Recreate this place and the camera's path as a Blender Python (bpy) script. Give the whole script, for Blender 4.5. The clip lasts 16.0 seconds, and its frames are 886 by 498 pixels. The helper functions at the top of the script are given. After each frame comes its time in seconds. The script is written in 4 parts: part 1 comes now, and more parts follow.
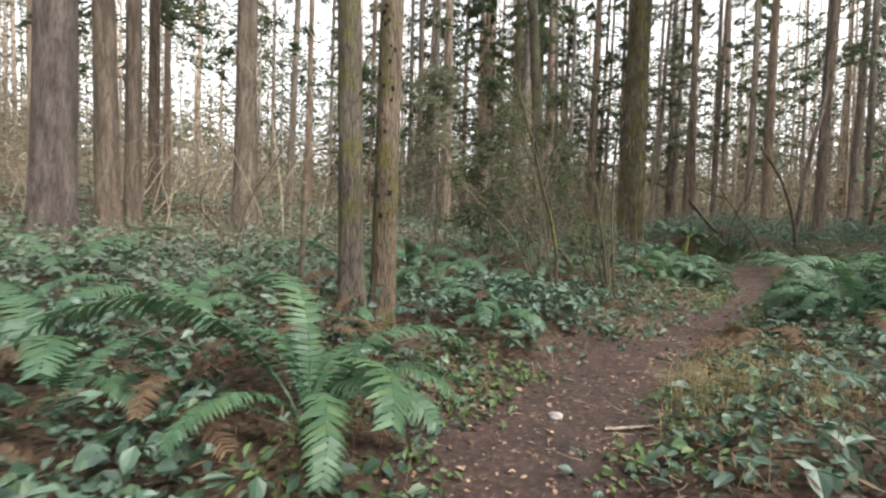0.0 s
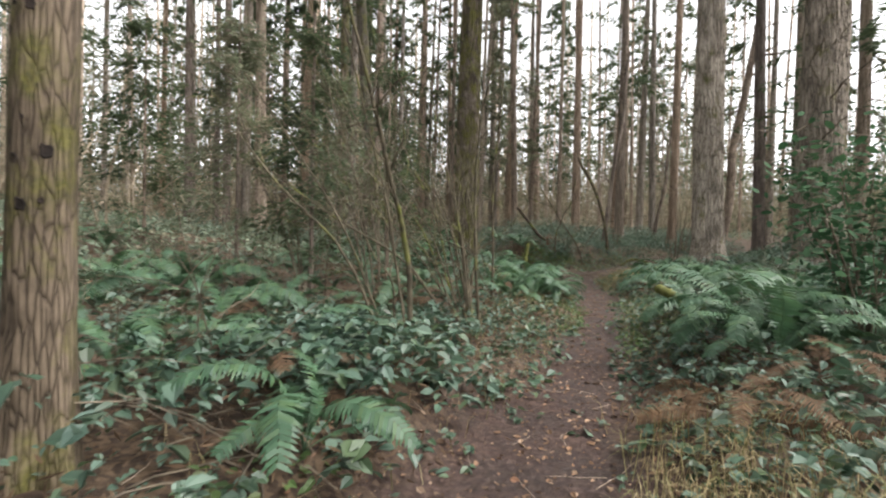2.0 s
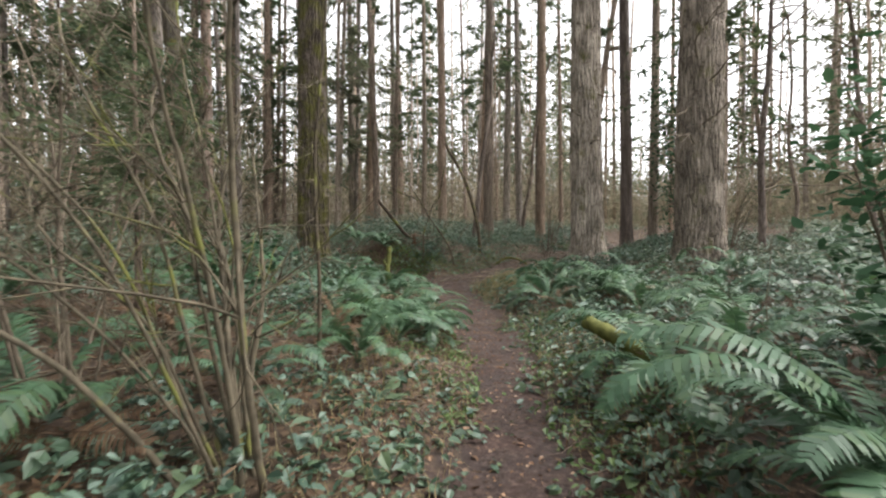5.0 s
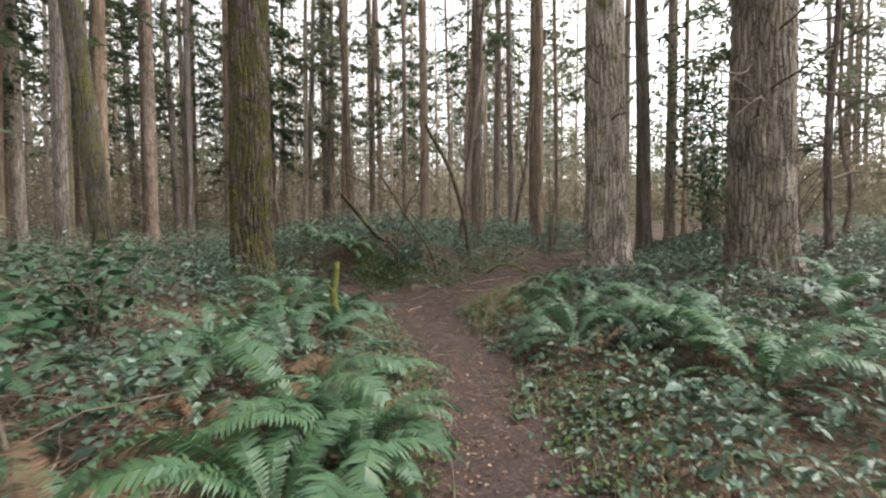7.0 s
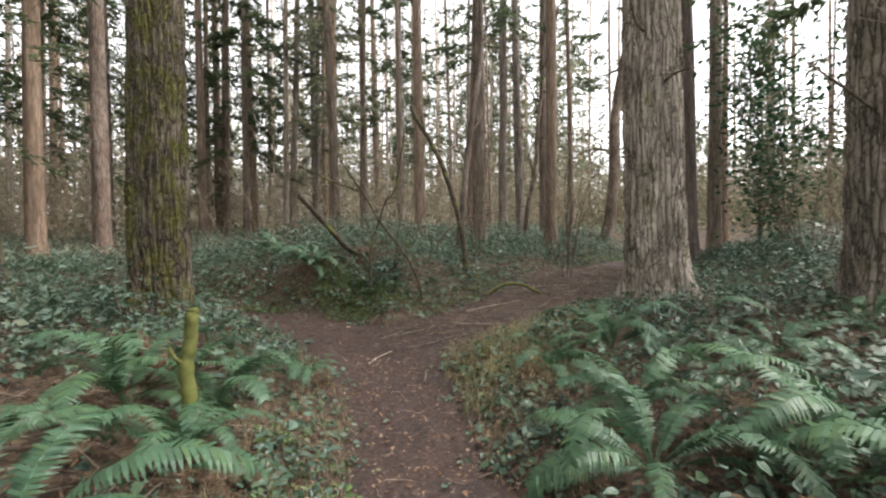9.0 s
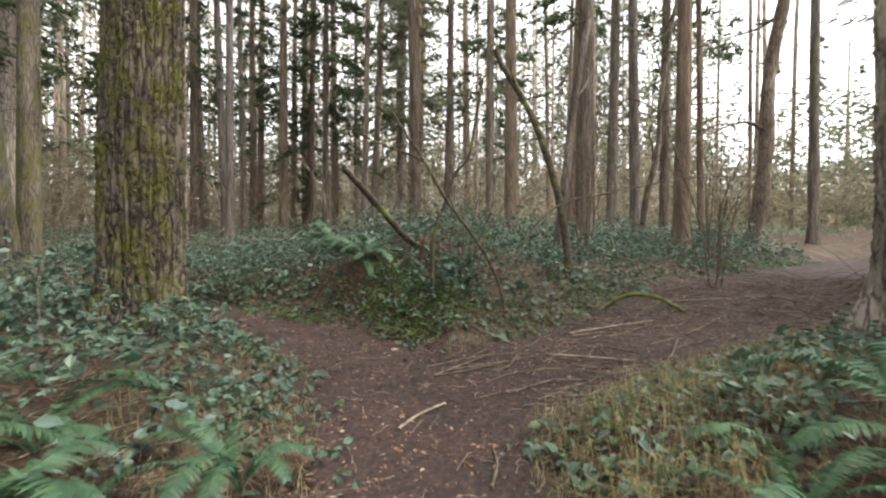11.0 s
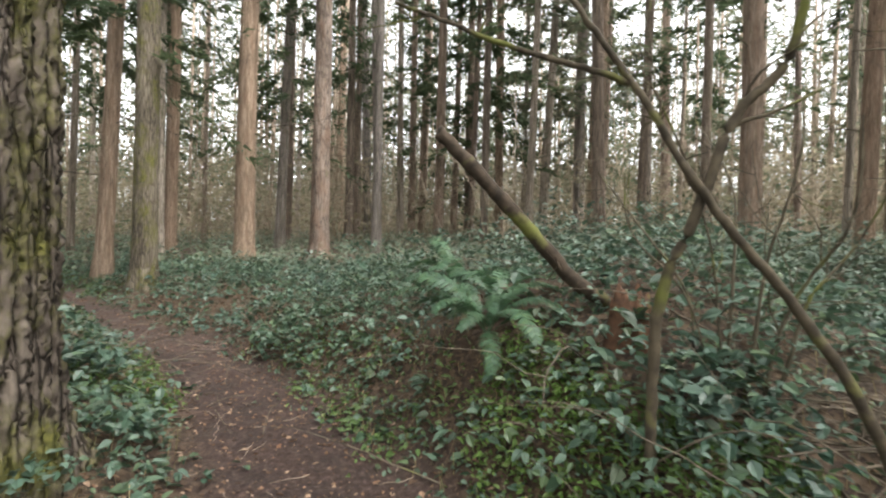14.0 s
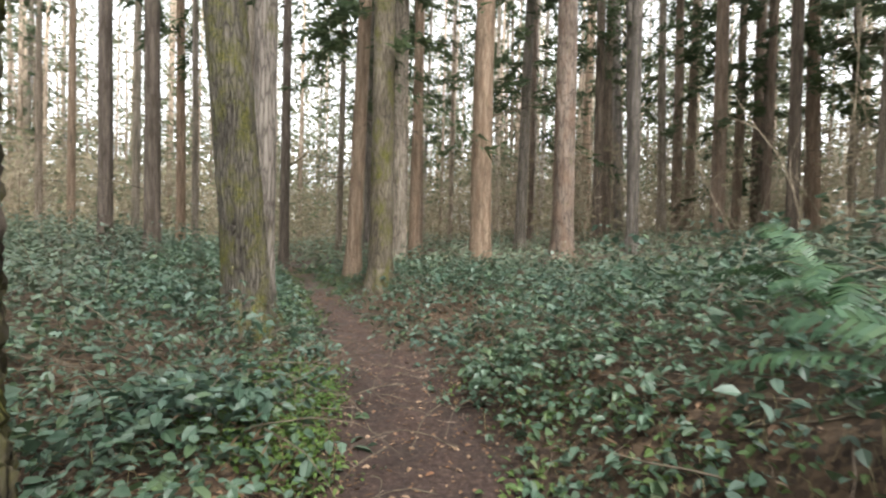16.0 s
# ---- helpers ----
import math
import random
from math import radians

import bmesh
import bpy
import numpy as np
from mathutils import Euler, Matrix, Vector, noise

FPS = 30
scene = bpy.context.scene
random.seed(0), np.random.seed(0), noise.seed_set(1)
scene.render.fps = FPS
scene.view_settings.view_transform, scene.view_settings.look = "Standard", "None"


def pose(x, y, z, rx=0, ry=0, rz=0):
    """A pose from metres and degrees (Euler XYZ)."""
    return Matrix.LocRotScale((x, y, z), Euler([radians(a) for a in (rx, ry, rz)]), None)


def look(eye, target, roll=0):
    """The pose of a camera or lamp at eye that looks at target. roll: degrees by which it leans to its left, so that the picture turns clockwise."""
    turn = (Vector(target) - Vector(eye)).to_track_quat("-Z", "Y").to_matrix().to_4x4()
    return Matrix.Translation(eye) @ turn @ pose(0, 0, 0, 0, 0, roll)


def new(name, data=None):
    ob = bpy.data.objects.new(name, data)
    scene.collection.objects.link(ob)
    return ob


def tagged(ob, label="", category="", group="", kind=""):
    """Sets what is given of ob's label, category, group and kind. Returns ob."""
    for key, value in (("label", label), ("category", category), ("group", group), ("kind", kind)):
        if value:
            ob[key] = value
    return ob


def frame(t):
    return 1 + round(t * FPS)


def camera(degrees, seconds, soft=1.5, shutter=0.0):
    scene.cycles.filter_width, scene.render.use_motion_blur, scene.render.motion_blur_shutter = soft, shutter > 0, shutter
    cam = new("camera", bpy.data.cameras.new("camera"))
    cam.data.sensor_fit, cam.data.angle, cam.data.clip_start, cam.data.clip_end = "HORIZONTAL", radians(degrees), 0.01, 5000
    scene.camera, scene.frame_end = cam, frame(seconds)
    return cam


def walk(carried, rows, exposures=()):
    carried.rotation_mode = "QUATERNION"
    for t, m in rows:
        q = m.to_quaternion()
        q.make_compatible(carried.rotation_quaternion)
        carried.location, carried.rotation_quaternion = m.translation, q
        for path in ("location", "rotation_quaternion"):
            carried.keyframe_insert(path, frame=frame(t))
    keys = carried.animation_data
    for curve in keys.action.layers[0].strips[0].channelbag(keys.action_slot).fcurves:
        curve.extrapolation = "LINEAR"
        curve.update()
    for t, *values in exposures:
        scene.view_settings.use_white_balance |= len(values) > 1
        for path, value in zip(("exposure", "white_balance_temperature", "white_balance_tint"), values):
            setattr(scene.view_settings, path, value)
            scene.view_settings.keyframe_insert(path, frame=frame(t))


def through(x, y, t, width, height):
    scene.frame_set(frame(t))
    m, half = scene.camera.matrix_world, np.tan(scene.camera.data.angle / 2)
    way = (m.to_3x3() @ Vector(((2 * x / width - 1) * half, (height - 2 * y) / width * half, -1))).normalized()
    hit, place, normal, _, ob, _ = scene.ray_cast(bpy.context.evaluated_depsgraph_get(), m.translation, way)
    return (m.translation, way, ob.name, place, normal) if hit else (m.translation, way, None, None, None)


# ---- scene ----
cam = camera(85.83, 16.0, soft=2.2, shutter=0.25)
PATH = [
    (0, look((0.026, -0.030, 1.160), (-0.075, 1.966, 1.080), 1.63)),
    (0.5, look((0.027, 0.453, 1.169), (0.079, 2.451, 1.115), 1.62)),
    (1, look((0.076, 0.917, 1.199), (0.298, 2.904, 1.156), 1.35)),
    (1.5, look((0.140, 1.384, 1.189), (0.508, 3.350, 1.150), 1.37)),
    (2, look((0.197, 1.874, 1.164), (0.795, 3.783, 1.137), 1.24)),
    (2.5, look((0.276, 2.317, 1.177), (0.939, 4.204, 1.158), 0.73)),
    (3, look((0.374, 2.728, 1.194), (1.097, 4.592, 1.172), 0.42)),
    (3.5, look((0.554, 3.052, 1.237), (1.473, 4.828, 1.216), -0.02)),
    (4, look((0.867, 3.389, 1.317), (1.887, 5.110, 1.304), -0.68)),
    (4.2, look((0.986, 3.539, 1.295), (2.029, 5.245, 1.274), -0.31)),
    (6.3, look((2.614, 5.681, 1.504), (3.752, 7.325, 1.444), -0.71)),
    (6.5, look((2.779, 5.884, 1.520), (3.919, 7.526, 1.464), -0.61)),
    (7, look((3.177, 6.500, 1.518), (4.322, 8.138, 1.451), -0.51)),
    (7.5, look((3.640, 7.039, 1.560), (4.790, 8.674, 1.496), -0.73)),
    (8, look((4.099, 7.558, 1.602), (5.263, 9.184, 1.536), -0.63)),
    (8.2, look((4.268, 7.774, 1.615), (5.438, 9.395, 1.554), -0.69)),
    (10.3, look((6.000, 9.597, 1.405), (6.856, 11.404, 1.387), -0.09)),
    (10.5, look((6.103, 9.837, 1.367), (6.909, 11.667, 1.345), 0.13)),
    (11, look((6.389, 10.521, 1.386), (7.166, 12.364, 1.366), 0.09)),
    (11.5, look((6.622, 11.123, 1.484), (7.331, 12.993, 1.471), 0.23)),
    (12, look((6.851, 11.772, 1.553), (7.485, 13.669, 1.535), 0.23)),
    (12.5, look((7.131, 12.395, 1.610), (7.656, 14.324, 1.596), 0.42)),
    (13, look((7.352, 12.966, 1.613), (7.717, 14.933, 1.603), 0.70)),
    (13.5, look((7.521, 13.544, 1.660), (7.730, 15.533, 1.648), 0.96)),
    (14, look((7.601, 14.037, 1.710), (7.669, 16.036, 1.697), 1.38)),
    (14.5, look((7.546, 14.589, 1.668), (7.468, 16.587, 1.653), 1.32)),
    (15, look((7.511, 15.070, 1.705), (7.127, 17.033, 1.685), 1.42)),
    (15.5, look((7.350, 15.553, 1.675), (6.702, 17.445, 1.642), 1.63)),
    (16, look((7.217, 16.014, 1.658), (6.312, 17.797, 1.629), 1.20)),
]
EXPOSURES = [(0.0, 1.8, 6520, 11), (8.2, 1.92, 6530, 12), (11.0, 2.12, 6550, 11), (16.0, 2.23, 6480, 8)]
walk(cam, PATH, EXPOSURES)

# ---- light ----
world = bpy.data.worlds.new("overcast_sky")
scene.world = world
world.use_nodes = True
wn, wl = world.node_tree.nodes, world.node_tree.links
wn.clear()
sky = wn.new("ShaderNodeTexSky")
sky.sky_type = "NISHITA"
sky.sun_disc = False
sky.sun_elevation, sky.sun_rotation = radians(56), radians(123)
sky.air_density, sky.dust_density, sky.ozone_density = 1.0, 2.0, 1.0
hsv = wn.new("ShaderNodeHueSaturation")
hsv.inputs["Saturation"].default_value = 0.08
back = wn.new("ShaderNodeBackground")
back.inputs["Strength"].default_value = 0.15
wout = wn.new("ShaderNodeOutputWorld")
wl.new(sky.outputs[0], hsv.inputs["Color"])
wl.new(hsv.outputs[0], back.inputs["Color"])
wl.new(back.outputs[0], wout.inputs["Surface"])
sun = new("sun", bpy.data.lights.new("sun", "SUN"))
sun.data.energy, sun.data.angle, sun.data.color = 1.3, radians(35), (1.0, 0.97, 0.93)
sun.matrix_world = look((14, -9, 25), (0, 0, 0))


# ---- materials ----
def material(name):
    m = bpy.data.materials.new(name)
    m.use_nodes = True
    nt = m.node_tree
    return m, nt, nt.nodes["Principled BSDF"]


def node(nt, kind, inputs=(), **props):
    n = nt.nodes.new(kind)
    for k, v in props.items():
        setattr(n, k, v)
    for k, v in dict(inputs).items():
        if hasattr(v, "is_linked"):
            nt.links.new(v, n.inputs[k])
        else:
            n.inputs[k].default_value = v
    return n


def ramp(nt, fac, stops):
    n = nt.nodes.new("ShaderNodeValToRGB")
    e = n.color_ramp.elements
    while len(e) < len(stops):
        e.new(0.5)
    for el, (p, c) in zip(e, stops):
        el.position, el.color = p, (*c, 1)
    nt.links.new(fac, n.inputs[0])
    return n.outputs[0]


def mixed(nt, fac, a, b, blend="MIX"):
    n = nt.nodes.new("ShaderNodeMix")
    n.data_type, n.blend_type = "RGBA", blend
    for slot, v in ((0, fac), (6, a), (7, b)):
        if hasattr(v, "is_linked"):
            nt.links.new(v, n.inputs[slot])
        else:
            n.inputs[slot].default_value = v if slot == 0 else (*v, 1)
    return n.outputs[2]


def coords(nt, scale=(1, 1, 1), world_space=False):
    if world_space:
        src = nt.nodes.new("ShaderNodeNewGeometry").outputs["Position"]
    else:
        src = nt.nodes.new("ShaderNodeTexCoord").outputs["Object"]
    return node(nt, "ShaderNodeMapping", {"Vector": src, "Scale": scale}).outputs[0]


def bump(nt, bsdf, height, strength, distance):
    b = node(nt, "ShaderNodeBump", {"Height": height, "Strength": strength, "Distance": distance})
    nt.links.new(b.outputs[0], bsdf.inputs["Normal"])


def bark_material(name, dark, light, moss=0.0, red=0.0, scale=1.0, depth=0.03):
    """Furrowed bark: long plates split by dark cracks, lichen and moss patches."""
    m, nt, b = material(name)
    warp = node(nt, "ShaderNodeTexNoise", {"Vector": coords(nt, (3, 3, 1.2)), "Scale": 2.0, "Detail": 3.0})
    base = coords(nt, (19 * scale, 19 * scale, 2.3 * scale))
    add = node(nt, "ShaderNodeVectorMath", {0: base, 1: warp.outputs["Color"]}, operation="ADD")
    crack = node(nt, "ShaderNodeTexVoronoi", {"Vector": add.outputs[0], "Scale": 1.0}, feature="DISTANCE_TO_EDGE")
    grain = node(nt, "ShaderNodeTexNoise", {"Vector": coords(nt, (30, 30, 7)), "Scale": 1.5, "Detail": 8.0, "Roughness": 0.65})
    patch = node(nt, "ShaderNodeTexNoise", {"Vector": coords(nt, (1.5, 1.5, 0.8)), "Scale": 1.6, "Detail": 5.0})
    rand = nt.nodes.new("ShaderNodeObjectInfo").outputs["Random"]
    plate = ramp(nt, grain.outputs["Fac"], [(0.3, dark), (0.7, light)])
    plate = mixed(nt, ramp(nt, patch.outputs["Fac"], [(0.4, (0, 0, 0)), (0.7, (1, 1, 1))]), plate, tuple(min(1, c * 1.35 + 0.01) for c in light))
    edge = ramp(nt, crack.outputs["Distance"], [(0.0, (0.25, 0.24, 0.23)), (0.1, (0.75, 0.75, 0.75)), (0.3, (1, 1, 1))])
    col = mixed(nt, 0.85, plate, edge, "MULTIPLY")
    tint = ramp(nt, rand, [(0.0, (0.75, 0.75, 0.8)), (0.5, (1.0, 0.97, 0.92)), (1.0, (1.08, 0.98, 0.9))])
    col = mixed(nt, 1.0, col, tint, "MULTIPLY")
    if red:
        rp = node(nt, "ShaderNodeTexNoise", {"Vector": coords(nt, (2, 2, 0.7)), "Scale": 2.3, "Detail": 4.0})
        col = mixed(nt, ramp(nt, rp.outputs["Fac"], [(0.45, (0, 0, 0)), (0.65, (red, red, red))]), col, (0.24, 0.14, 0.09))
    if moss:
        mp = node(nt, "ShaderNodeTexNoise", {"Vector": coords(nt, (2.2, 2.2, 1.3)), "Scale": 1.8, "Detail": 8.0, "Roughness": 0.7})
        mg = node(nt, "ShaderNodeTexNoise", {"Vector": coords(nt, (40, 40, 40)), "Scale": 1.0, "Detail": 3.0})
        green = ramp(nt, mg.outputs["Fac"], [(0.3, (0.05, 0.055, 0.012)), (0.75, (0.16, 0.15, 0.035))])
        lo = 0.62 - 0.22 * moss
        col = mixed(nt, ramp(nt, mp.outputs["Fac"], [(lo, (0, 0, 0)), (lo + 0.16, (0.9, 0.9, 0.9))]), col, green)
    nt.links.new(col, b.inputs["Base Color"])
    b.inputs["Roughness"].default_value = 0.9
    b.inputs["Specular IOR Level"].default_value = 0.2
    h = mixed(nt, 0.35, edge, grain.outputs["Color"])
    bump(nt, b, h, 0.9, depth)
    return m


BARK = bark_material("fir_bark", (0.125, 0.104, 0.084), (0.33, 0.287, 0.24), moss=0.3)
BARK_RED = bark_material("red_fir_bark", (0.145, 0.108, 0.08), (0.35, 0.275, 0.212), red=0.35, moss=0.15)
BARK_MOSSY = bark_material("mossy_fir_bark", (0.05, 0.039, 0.03), (0.17, 0.14, 0.112), moss=0.82, scale=0.9, depth=0.06)
BARK_LICHEN = bark_material("lichened_grey_bark", (0.055, 0.047, 0.037), (0.16, 0.142, 0.112), moss=0.68, scale=1.4, depth=0.03)
BARK_TWIN = bark_material("mottled_brown_bark", (0.06, 0.05, 0.038), (0.165, 0.138, 0.105), moss=0.6, scale=2.6, depth=0.015)
BARK_PALE = bark_material("pale_fir_bark", (0.14, 0.118, 0.095), (0.42, 0.375, 0.315), moss=0.35, scale=0.8, depth=0.05)
BARK_GREY = bark_material("grey_fir_bark", (0.09, 0.077, 0.065), (0.28, 0.25, 0.215), moss=0.3, scale=0.8, depth=0.05)
# Bark lightened for the far trunks: distance haze painted into the colour.
BARK_HAZED = bark_material("hazed_bark", (0.22, 0.185, 0.15), (0.44, 0.385, 0.32), scale=0.7)
BARK_HAZED_RED = bark_material("hazed_red_bark", (0.22, 0.17, 0.13), (0.44, 0.35, 0.275), red=0.25, scale=0.7)
BARK_DARK = bark_material("dark_fir_bark", (0.09, 0.07, 0.056), (0.24, 0.195, 0.16), moss=0.15)


def leaf_material(name, colours, rough=0.45, through=0.25, vein=True, spec=0.4):
    """Leaf: colour picked leaf by leaf, blotched, slightly see-through to light."""
    m, nt, b = material(name)
    rand = nt.nodes.new("ShaderNodeNewGeometry").outputs["Random Per Island"]
    pick = ramp(nt, rand, [(i / max(1, len(colours) - 1), c) for i, c in enumerate(colours)])
    blot = node(nt, "ShaderNodeTexNoise", {"Vector": coords(nt, (9, 9, 9), True), "Scale": 1.0, "Detail": 5.0})
    big = node(nt, "ShaderNodeTexNoise", {"Vector": coords(nt, (0.8, 0.8, 0.8), True), "Scale": 1.0, "Detail": 3.0})
    col = mixed(nt, 0.6, pick, ramp(nt, blot.outputs["Fac"], [(0.3, (0.6, 0.6, 0.6)), (0.7, (1.25, 1.2, 1.1))]), "MULTIPLY")
    col = mixed(nt, 0.5, col, ramp(nt, big.outputs["Fac"], [(0.35, (0.75, 0.8, 0.85)), (0.65, (1.2, 1.15, 0.95))]), "MULTIPLY")
    nt.links.new(col, b.inputs["Base Color"])
    b.inputs["Roughness"].default_value = rough
    b.inputs["Specular IOR Level"].default_value = spec
    tr = node(nt, "ShaderNodeBsdfTranslucent", {"Color": col})
    mixs = node(nt, "ShaderNodeMixShader", {0: through, 1: b.outputs[0], 2: tr.outputs[0]})
    nt.links.new(mixs.outputs[0], nt.nodes["Material Output"].inputs["Surface"])
    return m


LEAF = leaf_material("bramble_leaf", [(0.04, 0.08, 0.052), (0.068, 0.122, 0.086), (0.125, 0.185, 0.148), (0.045, 0.088, 0.058), (0.085, 0.13, 0.065), (0.08, 0.135, 0.105), (0.06, 0.08, 0.048)], spec=0.4, rough=0.4)
# Bramble leaf again, sky sheen and some distance haze painted into its colours.
LEAF_HALF_HAZED = leaf_material("half_hazed_bramble_leaf", [(0.06, 0.095, 0.065), (0.09, 0.135, 0.1), (0.14, 0.185, 0.15), (0.07, 0.105, 0.075), (0.115, 0.13, 0.08)], spec=0.35, rough=0.45)
# Bramble leaf paled towards grey: distance haze put into the base colour.
LEAF_HAZED = leaf_material("hazed_bramble_leaf", [(0.12, 0.165, 0.115), (0.17, 0.22, 0.16), (0.22, 0.265, 0.205), (0.14, 0.185, 0.135), (0.2, 0.19, 0.14)], rough=0.6, spec=0.2, through=0.35)
LEAF_LOW = leaf_material("low_bramble_leaf", [(0.05, 0.09, 0.03), (0.075, 0.13, 0.042), (0.105, 0.165, 0.05), (0.06, 0.105, 0.038), (0.10, 0.12, 0.05)], rough=0.5)
LEAF_BIG = leaf_material("evergreen_leaf", [(0.022, 0.055, 0.028), (0.04, 0.09, 0.048), (0.06, 0.12, 0.065)], rough=0.65, spec=0.08)
FERN = leaf_material("fern_green", [(0.035, 0.082, 0.042), (0.052, 0.112, 0.06), (0.068, 0.135, 0.075), (0.045, 0.095, 0.042), (0.065, 0.12, 0.05)], rough=0.48)
FERN_DEAD = leaf_material("dead_fern", [(0.085, 0.054, 0.036), (0.13, 0.085, 0.056), (0.065, 0.043, 0.03), (0.17, 0.12, 0.08)], rough=0.8, spec=0.1)
LITTER = leaf_material("fallen_leaf", [(0.11, 0.065, 0.04), (0.2, 0.125, 0.085), (0.07, 0.045, 0.03), (0.32, 0.23, 0.17), (0.15, 0.08, 0.05)], rough=0.7, through=0.05, spec=0.2)
NEEDLE = leaf_material("conifer_needles", [(0.05, 0.074, 0.042), (0.068, 0.096, 0.052), (0.09, 0.115, 0.062), (0.06, 0.084, 0.05)], rough=0.6, through=0.5, spec=0.2)
# Needle colour paled for distance: the haze is mixed into the base tones.
NEEDLE_HAZED = leaf_material("hazed_foliage", [(0.11, 0.135, 0.085), (0.15, 0.175, 0.115), (0.2, 0.21, 0.15), (0.14, 0.16, 0.11), (0.22, 0.195, 0.15), (0.12, 0.14, 0.095)], rough=0.8, through=0.5, spec=0.1)
# Pale twigs lightened again: glare and haze of the far wood, painted in.
BRUSH_HAZED = leaf_material("hazed_brush_twigs", [(0.24, 0.215, 0.155), (0.33, 0.285, 0.215), (0.21, 0.215, 0.15), (0.38, 0.335, 0.26), (0.27, 0.225, 0.165)], rough=0.85, through=0.5, spec=0.1)
GRASS = leaf_material("dry_grass", [(0.24, 0.2, 0.11), (0.32, 0.26, 0.16), (0.15, 0.17, 0.07), (0.38, 0.31, 0.2)], rough=0.7, spec=0.15)
MOSSLEAF = leaf_material("bright_herb", [(0.07, 0.13, 0.025), (0.105, 0.185, 0.04), (0.06, 0.11, 0.025), (0.12, 0.17, 0.05)], rough=0.55)


def twig_material(name, dark, light, moss=0.0):
    m, nt, b = material(name)
    n1 = node(nt, "ShaderNodeTexNoise", {"Vector": coords(nt, (14, 14, 14), True), "Scale": 1.0, "Detail": 6.0})
    col = ramp(nt, n1.outputs["Fac"], [(0.35, dark), (0.65, light)])
    if moss:
        n2 = node(nt, "ShaderNodeTexNoise", {"Vector": coords(nt, (3.5, 3.5, 3.5), True), "Scale": 1.0, "Detail": 6.0})
        col = mixed(nt, ramp(nt, n2.outputs["Fac"], [(0.66 - 0.2 * moss, (0, 0, 0)), (0.76 - 0.2 * moss, (1, 1, 1))]), col, (0.12, 0.125, 0.035))
    nt.links.new(col, b.inputs["Base Color"])
    b.inputs["Roughness"].default_value = 0.85
    b.inputs["Specular IOR Level"].default_value = 0.2
    bump(nt, b, n1.outputs["Fac"], 0.6, 0.01)
    return m


TWIG = twig_material("dead_twig", (0.07, 0.056, 0.042), (0.17, 0.138, 0.10), moss=0.15)
TWIG_MOSS = twig_material("mossy_stem", (0.052, 0.044, 0.03), (0.125, 0.104, 0.07), moss=0.5)
TWIG_PALE = twig_material("pale_stick", (0.17, 0.13, 0.10), (0.34, 0.27, 0.21))
# Pale twigs, lightened further to carry the haze between far trunks.
TWIG_HAZE = twig_material("hazed_thicket_twig", (0.22, 0.175, 0.125), (0.40, 0.33, 0.24))
LOG_MOSS = twig_material("moss_covered_wood", (0.028, 0.021, 0.015), (0.075, 0.055, 0.038), moss=0.5)
STEM_DARK = twig_material("damp_mossy_stem", (0.04, 0.032, 0.022), (0.10, 0.08, 0.052), moss=0.5)
CUT_WOOD = twig_material("rotten_wood", (0.05, 0.028, 0.018), (0.15, 0.08, 0.048), moss=0.25)
# near-black stands for the shade inside the woodpecker holes
HOLE = twig_material("hole_shade", (0.012, 0.009, 0.007), (0.035, 0.025, 0.02))
MOSS_FULL = twig_material("thick_moss", (0.06, 0.065, 0.018), (0.13, 0.135, 0.04), moss=0.8)
STONE = twig_material("pale_stone", (0.19, 0.165, 0.15), (0.36, 0.32, 0.29))


def ground_material():
    m, nt, b = material("forest_soil")
    fine = node(nt, "ShaderNodeTexNoise", {"Vector": coords(nt, (28, 28, 28), True), "Scale": 1.0, "Detail": 10.0, "Roughness": 0.7})
    mid = node(nt, "ShaderNodeTexNoise", {"Vector": coords(nt, (3, 3, 3), True), "Scale": 1.0, "Detail": 6.0})
    soil = ramp(nt, fine.outputs["Fac"], [(0.32, (0.016, 0.011, 0.0095)), (0.54, (0.05, 0.033, 0.029)), (0.74, (0.14, 0.1, 0.087))])
    wet = ramp(nt, mid.outputs["Fac"], [(0.35, (0.62, 0.6, 0.62)), (0.65, (1.15, 1.05, 1.0))])
    col = mixed(nt, 0.9, soil, wet, "MULTIPLY")
    att = nt.nodes.new("ShaderNodeAttribute")
    att.attribute_name = "litter"
    bits = node(nt, "ShaderNodeTexVoronoi", {"Vector": coords(nt, (34, 34, 34), True), "Scale": 1.0})
    bitcol = ramp(nt, bits.outputs["Color"], [(0.2, (0.03, 0.02, 0.013)), (0.5, (0.065, 0.043, 0.027)), (0.8, (0.12, 0.082, 0.05))])
    col = mixed(nt, att.outputs["Fac"], col, bitcol)
    nt.links.new(col, b.inputs["Base Color"])
    r = ramp(nt, mid.outputs["Fac"], [(0.35, (0.6, 0.6, 0.6)), (0.6, (0.9, 0.9, 0.9))])
    nt.links.new(r, b.inputs["Roughness"])
    b.inputs["Specular IOR Level"].default_value = 0.25
    clod = node(nt, "ShaderNodeTexNoise", {"Vector": coords(nt, (11, 11, 11), True), "Scale": 1.0, "Detail": 4.0})
    bump(nt, b, mixed(nt, 0.5, fine.outputs["Color"], clod.outputs["Color"]), 1.0, 0.06)
    return m


SOIL = ground_material()


